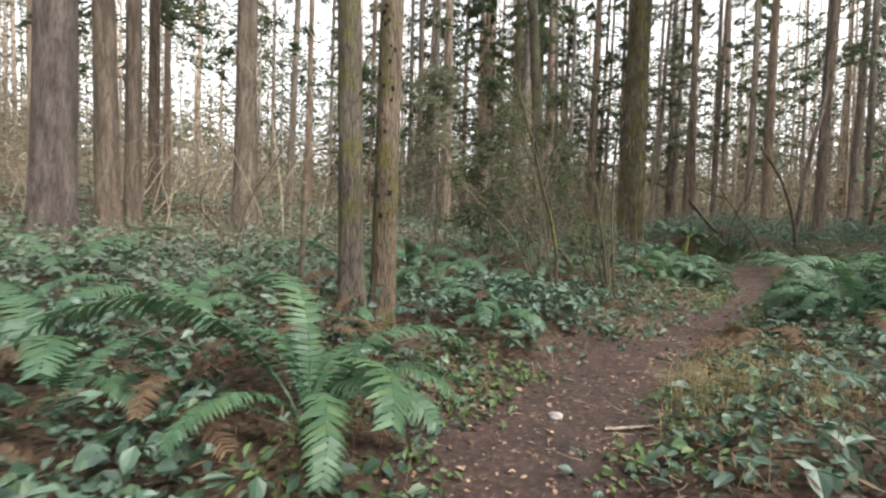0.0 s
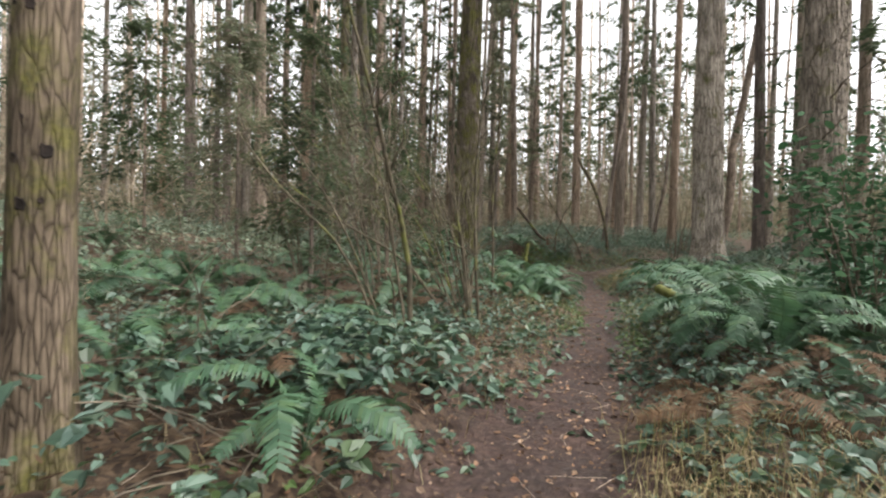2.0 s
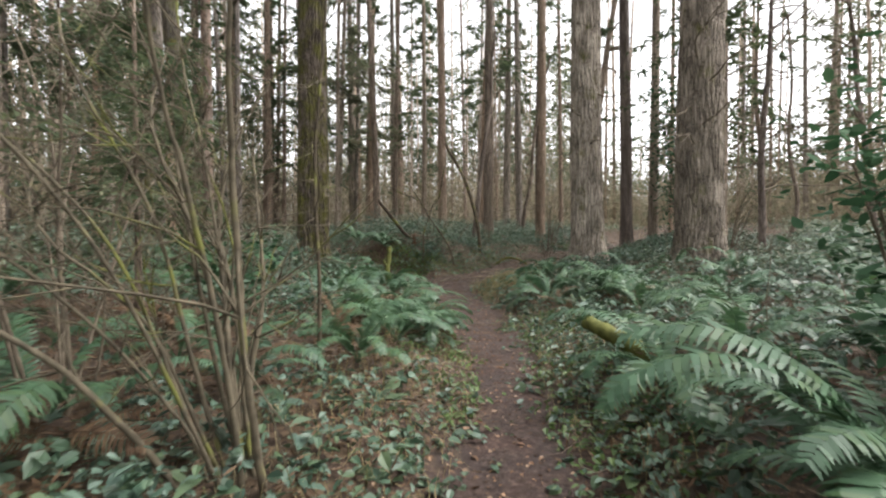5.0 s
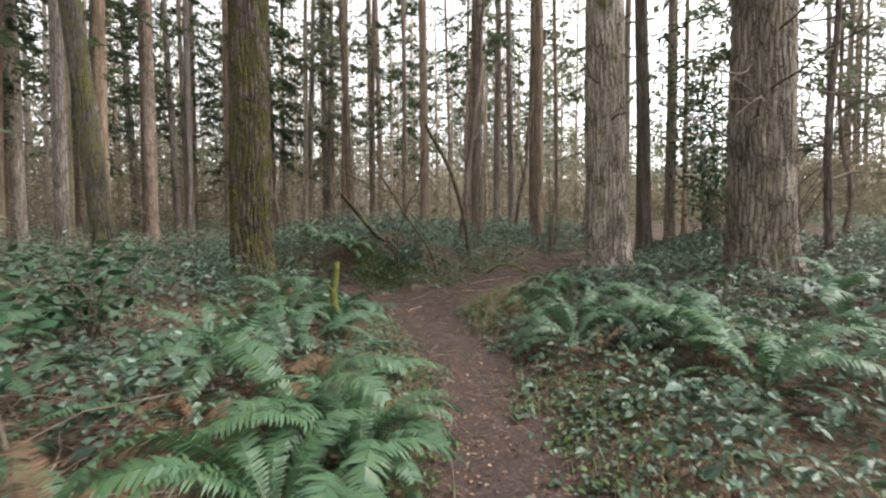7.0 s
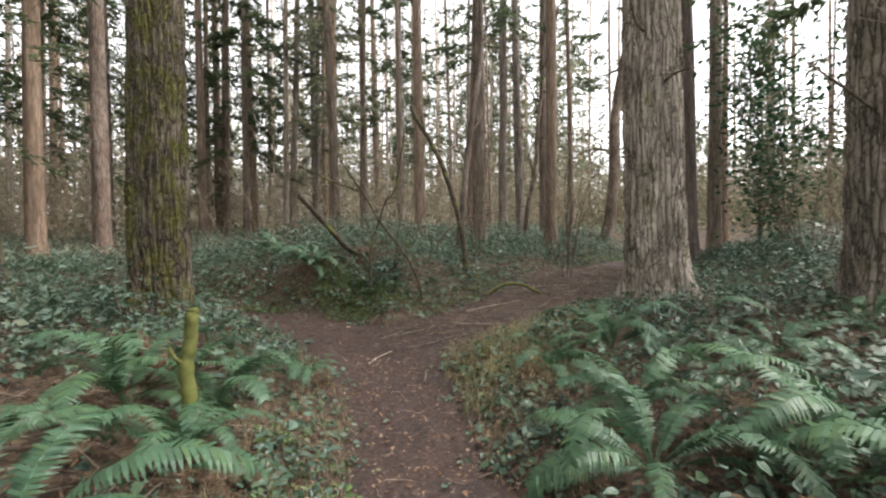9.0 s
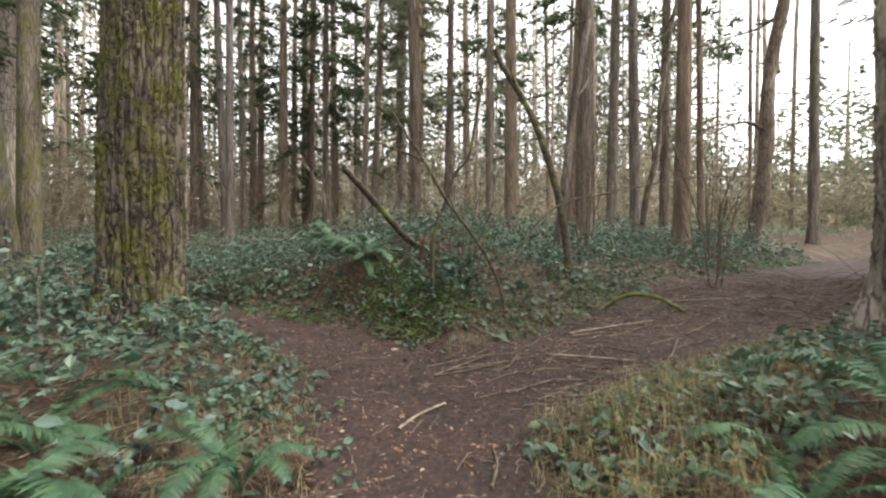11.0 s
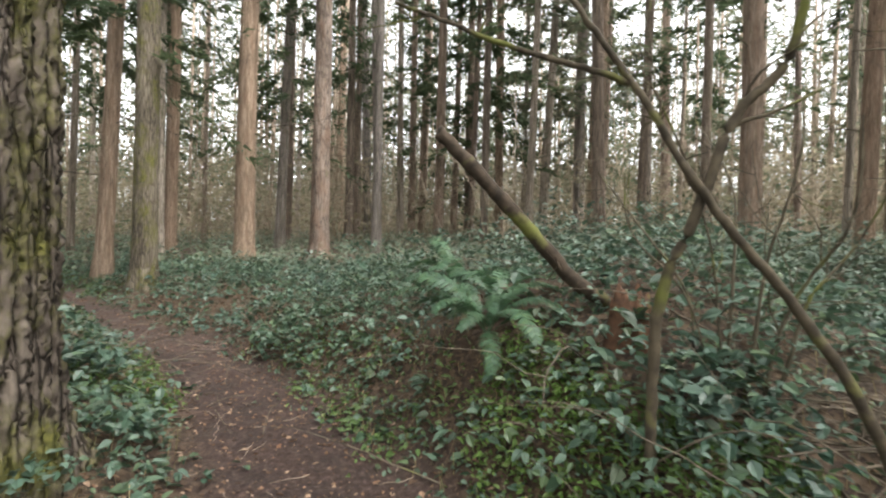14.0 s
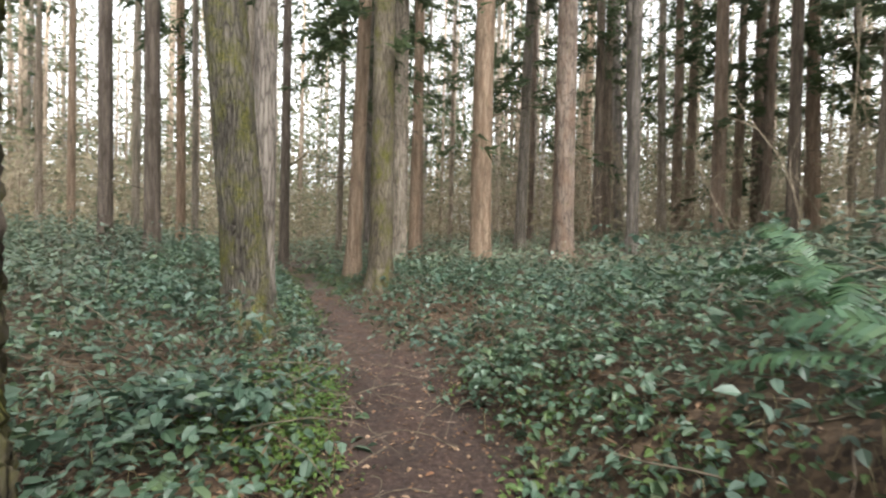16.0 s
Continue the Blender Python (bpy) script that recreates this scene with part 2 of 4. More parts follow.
# ---- helpers for meshes ----
def mesh_from(name, verts, faces, mat, smooth=False):
    me = bpy.data.meshes.new(name)
    me.from_pydata([tuple(v) for v in verts] if not isinstance(verts, np.ndarray) else verts.tolist(), [], faces if not isinstance(faces, np.ndarray) else faces.tolist())
    me.materials.append(mat)
    if smooth:
        me.polygons.foreach_set("use_smooth", [True] * len(me.polygons))
    return me


def part(name, me, parent, m=None, label=""):
    ob = new(name, me)
    ob.parent = parent
    if m is not None:
        ob.matrix_basis = m
    return tagged(ob, label)


def thing(name, m, label, category, group="", kind=""):
    ob = new(name)
    ob.empty_display_size = 0.2
    ob.matrix_basis = m
    return tagged(ob, label, category, group, kind)



# ---- ground ----
TRAIL = np.array([(-0.6, -14), (-0.3, -4), (0.1, 0), (0.4, 2.4), (1.4, 4.1), (2.1, 4.8), (2.95, 5.85), (4.3, 7.5), (5.05, 8.6), (5.85, 9.9), (6.4, 10.6),
                  (6.95, 11.9), (7.4, 13.2), (7.65, 14.9), (7.0, 16.7), (5.85, 18.5), (4.4, 20.2), (3.2, 21.2), (0.2, 23.8), (-4, 27), (-12, 33)], float)
TRAIL_W = np.array([0.5, 0.5, 0.5, 0.5, 0.42, 0.37, 0.34, 0.38, 0.46, 0.46, 0.45, 0.5, 0.65, 0.75, 0.62, 0.5, 0.42, 0.4, 0.25, 0.05, 0.0])
TRAIL_Z = np.array([-0.05, 0, 0.0, 0.02, 0.06, 0.08, 0.1, 0.15, 0.08, 0.02, 0.03, 0.05, 0.12, 0.22, 0.3, 0.35, 0.4, 0.42, 0.6, 0.8, 1.0])
SIDE = np.array([(7.6, 13.9), (9.3, 14.3), (11.3, 14.55), (14.0, 15.4), (20, 17)], float)
SIDE_W = np.array([0.85, 1.0, 1.35, 1.3, 0.6])
SIDE_Z = np.array([0.17, 0.3, 0.5, 0.75, 1.0])


def along(pts, line, width, level):
    """Distance past the edge of a track, and its level there."""
    best = np.full(len(pts), 1e9)
    lev = np.zeros(len(pts))
    dist = np.full(len(pts), 1e9)
    for i in range(len(line) - 1):
        a, d = line[i], line[i + 1] - line[i]
        s = np.clip(((pts - a) @ d) / (d @ d), 0, 1)
        r = np.linalg.norm(pts - a - s[:, None] * d, axis=1)
        e = r - (width[i] + s * (width[i + 1] - width[i]))
        hit = e < best
        best[hit], dist[hit] = e[hit], r[hit]
        lev[hit] = (level[i] + s * (level[i + 1] - level[i]))[hit]
    return best, lev


def smooth01(v):
    v = np.clip(v, 0, 1)
    return v * v * (3 - 2 * v)


def wave(p, f, seed):
    r = np.random.default_rng(seed)
    out = np.zeros(len(p))
    for k in range(6):
        d = r.normal(size=2)
        d *= f * (0.6 + 0.25 * k) / np.linalg.norm(d)
        out += np.sin(p @ d + r.uniform(0, 6.28)) / (1 + 0.4 * k)
    return out / 3


def ragged(p):
    """Uneven line of the tracks' edge."""
    return 0.09 * wave(p, 3.2, 91) + 0.05 * wave(p, 9.0, 92)


def ground(p):
    p = np.atleast_2d(np.asarray(p, float))[:, :2]
    e1, z1 = along(p, TRAIL, TRAIL_W, TRAIL_Z)
    e2, z2 = along(p, SIDE, SIDE_W, SIDE_Z)
    e = np.minimum(e1, e2) + ragged(p)
    w1, w2 = 1 / np.maximum(e1 + 0.6, 0.08) ** 3, 1 / np.maximum(e2 + 0.6, 0.08) ** 3
    z = (z1 * w1 + z2 * w2) / (w1 + w2)
    out = np.maximum(e, 0)
    z = z + 0.2 * smooth01(e / 0.7 + 0.15) + (0.055 + 0.04 * smooth01((p[:, 1] - 8) / 6)) * np.clip(out - 0.4, 0, 11)
    z += 0.68 * np.exp(-((p[:, 0] - 9.1) ** 2 + (p[:, 1] - 17.7) ** 2) / 2 / 1.2 ** 2) * smooth01(e / 0.8)
    z += 0.62 * np.exp(-((p[:, 0] - 9.9) ** 2 + (p[:, 1] - 20.8) ** 2) / 2 / 1.9 ** 2) * smooth01(e / 0.8)
    z += wave(p, 0.9, 3) * 0.07 * smooth01(e / 1.5) + wave(p, 4.0, 4) * 0.02 + wave(p, 11.0, 5) * 0.017 * (1 - 0.5 * smooth01(e))
    return z


def edge(p):
    p = np.atleast_2d(np.asarray(p, float))[:, :2]
    return np.minimum(along(p, TRAIL, TRAIL_W, TRAIL_Z)[0], along(p, SIDE, SIDE_W, SIDE_Z)[0]) + ragged(p)


def gz(x, y):
    return float(ground([(x, y)])[0])


def axis_steps(lo, hi, a, b, fine, far):
    s = list(np.arange(a, b + 1e-6, fine))
    step = fine
    while s[-1] < hi:
        step = min(step * 1.25, far)
        s.append(s[-1] + step)
    step = fine
    while s[0] > lo:
        step = min(step * 1.25, far)
        s.insert(0, s[0] - step)
    return np.array(s)


gx, gy = axis_steps(-1500, 1500, -3, 13, 0.085, 200), axis_steps(-1500, 1500, 0, 22, 0.085, 200)
GX, GY = np.meshgrid(gx, gy)
gp = np.c_[GX.ravel(), GY.ravel()]
gh = ground(gp)
nx, ny = len(gx), len(gy)
ii = (np.arange(ny - 1)[:, None] * nx + np.arange(nx - 1)[None]).ravel()
ground_ob = new("ground", mesh_from("ground", np.c_[gp, gh], np.c_[ii, ii + 1, ii + nx + 1, ii + nx], SOIL, True))
tagged(ground_ob, "dark brown muddy forest floor with a worn footpath and leaf litter", "ground", kind="structure")
lit = ground_ob.data.attributes.new("litter", "FLOAT", "POINT")
lit.data.foreach_set("value", (0.15 + 0.75 * smooth01(edge(gp) / 0.5 + 0.3 + 0.5 * wave(gp, 3.0, 9))).astype(np.float32))


# ferns beside the path: x, y, size, fronds
FERNS_A = [(-0.67, 2.04, 1.00, 13), (-1.70, 1.89, 0.80, 10), (0.25, 4.0, 0.65, 8), (3.75, 4.78, 1.0, 15), (3.50, 4.42, 1.00, 13),
           (4.47, 6.10, 0.90, 11), (3.0, 7.72, 0.75, 10), (3.7, 8.4, 0.85, 11),
           (4.20, 8.76, 0.90, 10), (-0.95, 7.69, 0.90, 9), (-0.79, 7.94, 0.90, 10), (-4.36, 5.76, 0.90, 10)]
FERNS_B = [(4.19, 9.33, 1.00, 15), (4.27, 8.78, 0.80, 10), (8.16, 9.36, 1.00, 14), (7.43, 10.00, 0.90, 12), (7.62, 8.64, 0.95, 12),
           (6.90, 7.92, 0.90, 11), (2.73, 11.94, 0.90, 9), (4.57, 10.88, 0.90, 12), (5.53, 12.27, 0.80, 9), (6.38, 12.88, 0.60, 8),
           (8.00, 10.53, 0.80, 9), (8.05, 17.45, 0.72, 14), (8.04, 19.35, 0.80, 10), (5.5, 13.3, 0.7, 9), (5.0, 12.6, 0.9, 11), (9.1, 11.5, 0.8, 10), (8.3, 11.6, 0.6, 8), (8.19, 17.65, 0.60, 8)]


# ---- trunks, stems, crowns ----
def tube(points, radii, sides=6):
    """A closed, tapering limb along points."""
    P = np.asarray(points, float)
    R = np.asarray(radii, float)
    T = np.gradient(P, axis=0)
    T /= np.linalg.norm(T, axis=1)[:, None] + 1e-9
    ref = np.where(np.abs(T[:, 2:3]) > 0.9, [[1.0, 0, 0]], [[0, 0, 1.0]])
    U = np.cross(T, ref)
    U /= np.linalg.norm(U, axis=1)[:, None] + 1e-9
    V = np.cross(T, U)
    a = np.arange(sides) / sides * 2 * np.pi
    ring = P[:, None] + R[:, None, None] * (np.cos(a)[None, :, None] * U[:, None] + np.sin(a)[None, :, None] * V[:, None])
    n = len(P)
    faces = []
    for i in range(n - 1):
        for j in range(sides):
            k = (j + 1) % sides
            faces.append((i * sides + j, i * sides + k, (i + 1) * sides + k, (i + 1) * sides + j))
    faces.append(tuple(range(sides))[::-1])
    faces.append(tuple((n - 1) * sides + j for j in range(sides)))
    return ring.reshape(-1, 3), faces


def join(pieces):
    verts, faces, off = [], [], 0
    for v, f in pieces:
        verts.append(np.asarray(v))
        faces += [tuple(i + off for i in q) for q in f]
        off += len(v)
    return np.concatenate(verts), faces


def trunk_mesh(name, r, height, mat, seed, sides=22, rings=26, furrow=0.0, lean=(0, 0), bend=0.0, flare=0.35, fine_to=None, base=-0.5):
    """A tapered trunk whose foot flares into root buttresses; furrow: depth of the bark's cracks."""
    rng = np.random.default_rng(seed)
    if fine_to:
        zs = np.r_[np.linspace(base, fine_to, rings), np.linspace(fine_to, height, 14)[1:]]
    else:
        zs = base + (height - base) * np.linspace(0, 1, rings) ** 1.5
    a = np.arange(sides) / sides * 2 * np.pi
    Z, A = np.meshgrid(zs, a, indexing="ij")
    zz = np.maximum(Z, 0)
    rad = r * (1 - 0.62 * zz / height) * (1 + flare * np.exp(-zz / 0.28) * (1 + 0.5 * np.cos(A * 4 + seed) + 0.3 * np.cos(A * 7 + 2 * seed)))
    rad *= 1 + 0.03 * np.sin(A * 3 + Z * 0.7 + seed) + 0.02 * np.sin(A * 5 - Z * 1.1)
    if furrow:
        w1 = wave(np.c_[(A * 2.2).ravel(), (Z * 2.4).ravel()], 1.6, seed).reshape(A.shape)
        w2 = wave(np.c_[(A * 5.0).ravel(), (Z * 7.0).ravel()], 1.5, seed + 1).reshape(A.shape)
        n = round(2 * np.pi * r / 0.11)
        ridge = np.abs(np.sin(A * n / 2 + 2.6 * w1 + 0.7 * w2))
        plates = np.abs(np.sin(Z * 7.0 + 4.0 * w1 + A * 3))
        rad += furrow * (np.minimum(ridge * 1.6, 1) * (0.75 + 0.25 * np.minimum(plates * 2.5, 1)) - 1) + furrow * 0.35 * w2
        rad += furrow * 0.25 * rng.normal(size=rad.shape).clip(-1.5, 1.5)
    cx = lean[0] * zz + bend * np.sin(zz * 0.5 + seed) * 0.3
    cy = lean[1] * zz + bend * np.cos(zz * 0.43 + seed) * 0.3 - bend * np.cos(seed) * 0.3
    v = np.stack([cx + rad * np.cos(A), cy + rad * np.sin(A), Z], -1).reshape(-1, 3)
    n = len(zs)
    i = np.arange(n - 1)[:, None] * sides
    j = np.arange(sides)[None]
    k = (j + 1) % sides
    f = np.stack([i + j, i + k, i + sides + k, i + sides + j], -1).reshape(-1, 4)
    return mesh_from(name, v, f, mat, True)


def limb_path(rng, start, way, length, droop=0.2, n=7, wobble=0.06):
    way = np.asarray(way, float) / np.linalg.norm(way)
    out = [np.asarray(start, float)]
    for i in range(n):
        way = way + rng.normal(size=3) * wobble * 2 - np.array([0, 0, droop / n])
        way /= np.linalg.norm(way)
        out.append(out[-1] + way * length / n)
    return np.array(out)


def unit(v):
    return v / (np.linalg.norm(v, axis=1)[:, None] + 1e-9)


def sprays(centres, ways, normals, length, width):
    """Slim needle sprays: one pointed triangle each."""
    s = unit(np.cross(ways, normals)) * np.reshape(width, (-1, 1)) / 2
    v = np.stack([centres - s, centres + s, centres + ways * np.reshape(length, (-1, 1))], 1).reshape(-1, 3)
    return v, np.arange(len(v)).reshape(-1, 3)


def crown_mesh(name, seed, low, high, reach, boughs, per, mat, size=0.42, droop=0.35):
    """A conifer's crown: drooping boughs set with flat sprays of needles."""
    rng = np.random.default_rng(seed)
    C, Wy, N, Ls = [], [], [], []
    for b in range(boughs):
        t = rng.uniform() ** 0.9
        z = low + (high - low) * t
        L = reach * (1 - 0.75 * t) * rng.uniform(0.45, 1.1)
        a = rng.uniform(0, 6.283)
        d = np.array([np.cos(a), np.sin(a), rng.uniform(-0.25, 0.25)])
        path = limb_path(rng, (0, 0, z), d, L, droop, 8, 0.05)
        s = rng.uniform(0.15, 1, per) ** 0.8 * 7.99
        i = s.astype(int)
        base = path[i] + (path[i + 1] - path[i]) * (s - i)[:, None]
        side = np.array([-d[1], d[0], 0])
        sg = rng.choice([-1, 1], per)[:, None]
        w = unit(d * rng.uniform(0.3, 1.0, (per, 1)) + side * sg * rng.uniform(0.3, 1.1, (per, 1)) + rng.normal(size=(per, 3)) * 0.25 - [0, 0, 0.25])
        C.append(base + rng.normal(size=(per, 3)) * 0.06), Wy.append(w)
        N.append(unit(np.array([0, 0, 1.0]) + rng.normal(size=(per, 3)) * 0.5)), Ls.append(size * rng.uniform(0.5, 1.3, per))
    C, Wy, N, Ls = map(np.concatenate, (C, Wy, N, Ls))
    v, f = sprays(C, Wy, N, Ls, Ls * 0.3)
    return mesh_from(name, v, f, mat)


def limb_mesh(name, seed, mat, reach, radius, forks=3, droop=0.3, sides=4):
    """One dead limb with a few side twigs, growing along +x from the origin."""
    rng = np.random.default_rng(seed)
    p = limb_path(rng, (0, 0, 0), (1, 0, rng.uniform(-0.2, 0.3)), reach, droop, 7, 0.08)
    out = [tube(p, np.linspace(radius, radius * 0.2, len(p)), sides)]
    for _ in range(forks):
        i = int(rng.integers(2, 7))
        w = p[i] - p[i - 1] + rng.normal(size=3) * 0.12
        q = limb_path(rng, p[i], w, reach * rng.uniform(0.2, 0.5), droop, 4, 0.1)
        out.append(tube(q, np.linspace(radius * 0.45, radius * 0.12, len(q)), 3))
    return mesh_from(name, *join(out), mat)


FAR_TRUNKS = [trunk_mesh("far_trunk", 1.0, 30, m, 20 + i, 14, 16, 0, lean=(0.012 * (i - 2), 0.01 * ((i * 3) % 5 - 2)), bend=0.15, flare=0.3) for i, m in enumerate((BARK, BARK_RED, BARK_DARK, BARK, BARK_RED))]
# three of these four wear bark with the haze painted in
PALE_TRUNKS = [trunk_mesh("pale_trunk", 1.0, 30, m, 26 + i, 12, 14, 0, lean=(0.012 * (i - 1.5), 0.01 * (i % 2)), bend=0.15, flare=0.3) for i, m in enumerate((BARK_HAZED, BARK_HAZED_RED, BARK, BARK_HAZED))]
DEAD_LIMBS = [limb_mesh("dead_limb", 40 + i, TWIG, 0.5 + 0.22 * i, 0.012 + 0.001 * i) for i in range(7)]
CROWNS_HIGH = [crown_mesh("crown_high", 50 + i, 5.0, 17, 3.2, 22, 70, NEEDLE, 0.26) for i in range(3)]
# every second low crown takes the needle tones with haze in them
CROWNS_LOW = [crown_mesh("crown_low", 60 + i, 2.2, 21, 3.0, 52, 56, NEEDLE_HAZED if i % 2 else NEEDLE, 0.36) for i in range(4)]
TREE_LABELS = ["tall straight fir trunk with grey-brown bark in undergrowth", "tall fir trunk with reddish brown bark in undergrowth", "dark slender fir trunk with grey bark in undergrowth",
               "tall straight fir trunk with grey-brown bark in undergrowth", "tall fir trunk with reddish brown bark in undergrowth"]


def forest_tree(x, y, r, k, crown, limbs=True):
    """A tree of the stand: shared trunk scaled to its girth, dead lower limbs, needle crown."""
    z = gz(x, y)
    rng = np.random.default_rng(int(abs(x * 131 + y * 717)) + k)
    t = thing("fir_tree", pose(x, y, z - 0.05, rng.normal() * 0.9, rng.normal() * 0.9, rng.uniform(0, 360)), TREE_LABELS[k % 5], "tree", "trees of the forest stand")
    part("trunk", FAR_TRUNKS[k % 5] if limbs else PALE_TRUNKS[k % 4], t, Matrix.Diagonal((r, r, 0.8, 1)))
    for _ in range(9 if limbs else 0):
        h, a, w = rng.uniform(1.3, 9.5), rng.uniform(0, 360), rng.uniform(0.6, 1.2)
        rr = r * (1 - 0.62 * h / 24) * 0.8
        part("dead_limb", DEAD_LIMBS[int(rng.integers(7))], t, pose(rr * math.cos(radians(a)), rr * math.sin(radians(a)), h, 0, rng.normal() * 12, a) @ Matrix.Scale(w, 4))
    if crown is not None:
        part("crown", crown, t, pose(0, 0, rng.uniform(-0.8, 1.5), 0, 0, rng.uniform(0, 360)) @ Matrix.Diagonal((*[rng.uniform(0.75, 1.15)] * 2, rng.uniform(0.85, 1.1), 1)))
    return t


# one young crown shares the haze-paled needle colours
YOUNG = [crown_mesh("young_crown", 90 + i, 0.5, 3.4, 1.3, 60, 70, NEEDLE_HAZED if i else NEEDLE, 0.11, 0.25) for i in range(2)]


def young_fir(x, y, k, size):
    t = thing("young_fir", pose(x, y, gz(x, y), 0, 0, k * 67), "young feathery conifer with thin drooping branches", "tree", "young conifers")
    part("trunk", trunk_mesh("young_trunk", 0.03, 3.6 * size, BARK_DARK, 95 + k, 8, 10, 0, base=-0.1), t)
    part("crown", YOUNG[k % 2], t, Matrix.Scale(size, 4))
    return t


for k, (x, y, size) in enumerate(((0.4, 7.9, 0.95), (-0.6, 9.4, 1.1), (1.6, 9.3, 1.0), (1.2, 13.0, 1.2), (-2.6, 12.5, 1.3))):
    young_fir(x, y, k, size)


# stand round the walk: x, y, radius of the trunk
STAND_START = [(-6.9, 7.6, 0.37), (-7.5, 9.6, 0.26), (-7.7, 10.6, 0.2), (-5.6, 11.7, 0.31), (-11.3, 17.4, 0.13), (-6.0, 15.7, 0.13), (-6.8, 19.7, 0.14), (-2.3, 21.9, 0.17),
               (-1.8, 23.9, 0.18), (1.8, 44.7, 0.29), (4.5, 39.1, 0.26), (7.3, 37.9, 0.22), (9.6, 37.4, 0.25), (14.2, 34.6, 0.29), (19.7, 37.9, 0.29), (-0.8, 17.6, 0.2)]
STAND_MIDDLE = [(16.5, 23.5, 0.24), (18.9, 21.9, 0.22), (5.8, 31.5, 0.22), (10.3, 32.0, 0.2), (10.6, 28.2, 0.17), (12.9, 29.0, 0.24),
                (14.0, 28.2, 0.19), (15.4, 27.2, 0.19), (14.4, 23.9, 0.3), (17.0, 21.2, 0.22), (15.7, 18.5, 0.25), (15.1, 14.0, 0.27), (17.6, 14.7, 0.24), (20.9, 16.0, 0.13)]
STAND_FORK = [(6.0, 29.1, 0.21), (8.0, 31.6, 0.27), (9.6, 36.3, 0.21), (12.1, 36.3, 0.18), (14.6, 33.1, 0.22), (15.3, 30.6, 0.25),
              (15.9, 26.1, 0.22), (14.3, 20.2, 0.3), (17.4, 22.6, 0.25), (20.6, 21.9, 0.16), (22.9, 19.8, 0.22)]
STAND_END = [(3.0, 26.2, 0.35), (-3.3, 26.4, 0.2), (-2.5, 27.9, 0.14), (0.6, 27.3, 0.22), (-1.6, 34.0, 0.13), (2.0, 33.5, 0.15), (4.7, 33.8, 0.21), (6.5, 33.6, 0.2), (9.4, 33.9, 0.18),
             (-9.7, 23.1, 0.13), (-7.7, 23.0, 0.14), (-3.6, 21.7, 0.2), (-7.2, 24.4, 0.15), (-5.1, 24.4, 0.17), (-3.8, 23.9, 0.11)]
placed = []
for n, (x, y, r) in enumerate(STAND_START + STAND_MIDDLE + STAND_FORK + STAND_END):
    forest_tree(x, y, r * (0.72 if n > 15 else 0.9), n if n > 3 else 2, CROWNS_HIGH[n % 3] if n % 2 else None)
    placed.append((x, y))

# far stand, thinner where the wood opens
rng = np.random.default_rng(11)
PATHLINE = TRAIL[2:19]
count = 0
while count < 225:
    ang, rad = rng.uniform(0, 6.283), 15 + 62 * rng.uniform() ** 0.75
    x, y = 5 + rad * np.cos(ang), 12 + rad * np.sin(ang)
    if y < 0 and rng.uniform() < 0.6:
        continue
    if edge([(x, y)])[0] < 7 or min((x - a) ** 2 + (y - b) ** 2 for a, b in placed) < 2.2:
        continue
    if np.min(np.hypot(PATHLINE[:, 0] - x, PATHLINE[:, 1] - y)) < 12:
        continue
    b0, b1 = math.degrees(math.atan2(y, x)), math.degrees(math.atan2(y - 12, x - 7))
    if (112 < b0 < 132 and rng.uniform() < 0.75) or (8 < b1 < 38 and rng.uniform() < 0.6):
        continue
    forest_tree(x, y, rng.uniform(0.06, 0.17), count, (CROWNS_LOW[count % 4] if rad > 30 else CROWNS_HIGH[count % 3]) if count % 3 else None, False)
    placed.append((x, y))
    count += 1

for n, (x, y) in enumerate(((9.5, 30.2), (11.6, 30.6), (10.6, 34.0), (13.0, 31.4), (8.8, 36.0), (12.2, 26.6), (16.4, 29.0), (15.0, 35.5))):
    forest_tree(x, y, 0.14 + 0.02 * (n % 3), n + 2, CROWNS_LOW[n % 4])

DENSE = [crown_mesh("dense_crown", 66 + i, 4.4, 16, 3.6, 85, 64, NEEDLE, 0.3, 0.5) for i in range(2)]
for n, (x, y) in enumerate(((2.6, 30.4), (-0.4, 29.2), (4.6, 32.4), (-2.6, 29.6), (6.9, 35.0), (15.6, 11.3), (0.6, 24.6), (-9.5, 14.0))):
    forest_tree(x, y, 0.17, n, DENSE[n % 2])
    placed.append((x, y))

# slim trunks crowded in the distance, their bark paled for haze
pieces = []
for k in range(720):
    ang, rad = rng.uniform(0, 6.283), rng.uniform(26, 80)
    x, y = 5 + rad * np.cos(ang), 13 + rad * np.sin(ang)
    b1 = math.degrees(math.atan2(y - 12, x - 7))
    if (8 < b1 < 38 and rng.uniform() < 0.6) or np.min(np.hypot(PATHLINE[:, 0] - x, PATHLINE[:, 1] - y)) < 17:
        continue
    z, h, r = gz(x, y), rng.uniform(16, 28), rng.uniform(0.06, 0.16)
    dx, dy = rng.normal(size=2) * 0.35
    pieces.append(tube([(x, y, z - 0.2), (x + dx * 0.3, y + dy * 0.2, z + h * 0.4), (x + dx, y + dy, z + h)], [r, r * 0.8, r * 0.3], 7))
tagged(new("distant_trunks", mesh_from("distant_trunks", *join(pieces), BARK_HAZED, True)), "slim straight trunks crowded far back in the wood", "trees", kind="stuff")


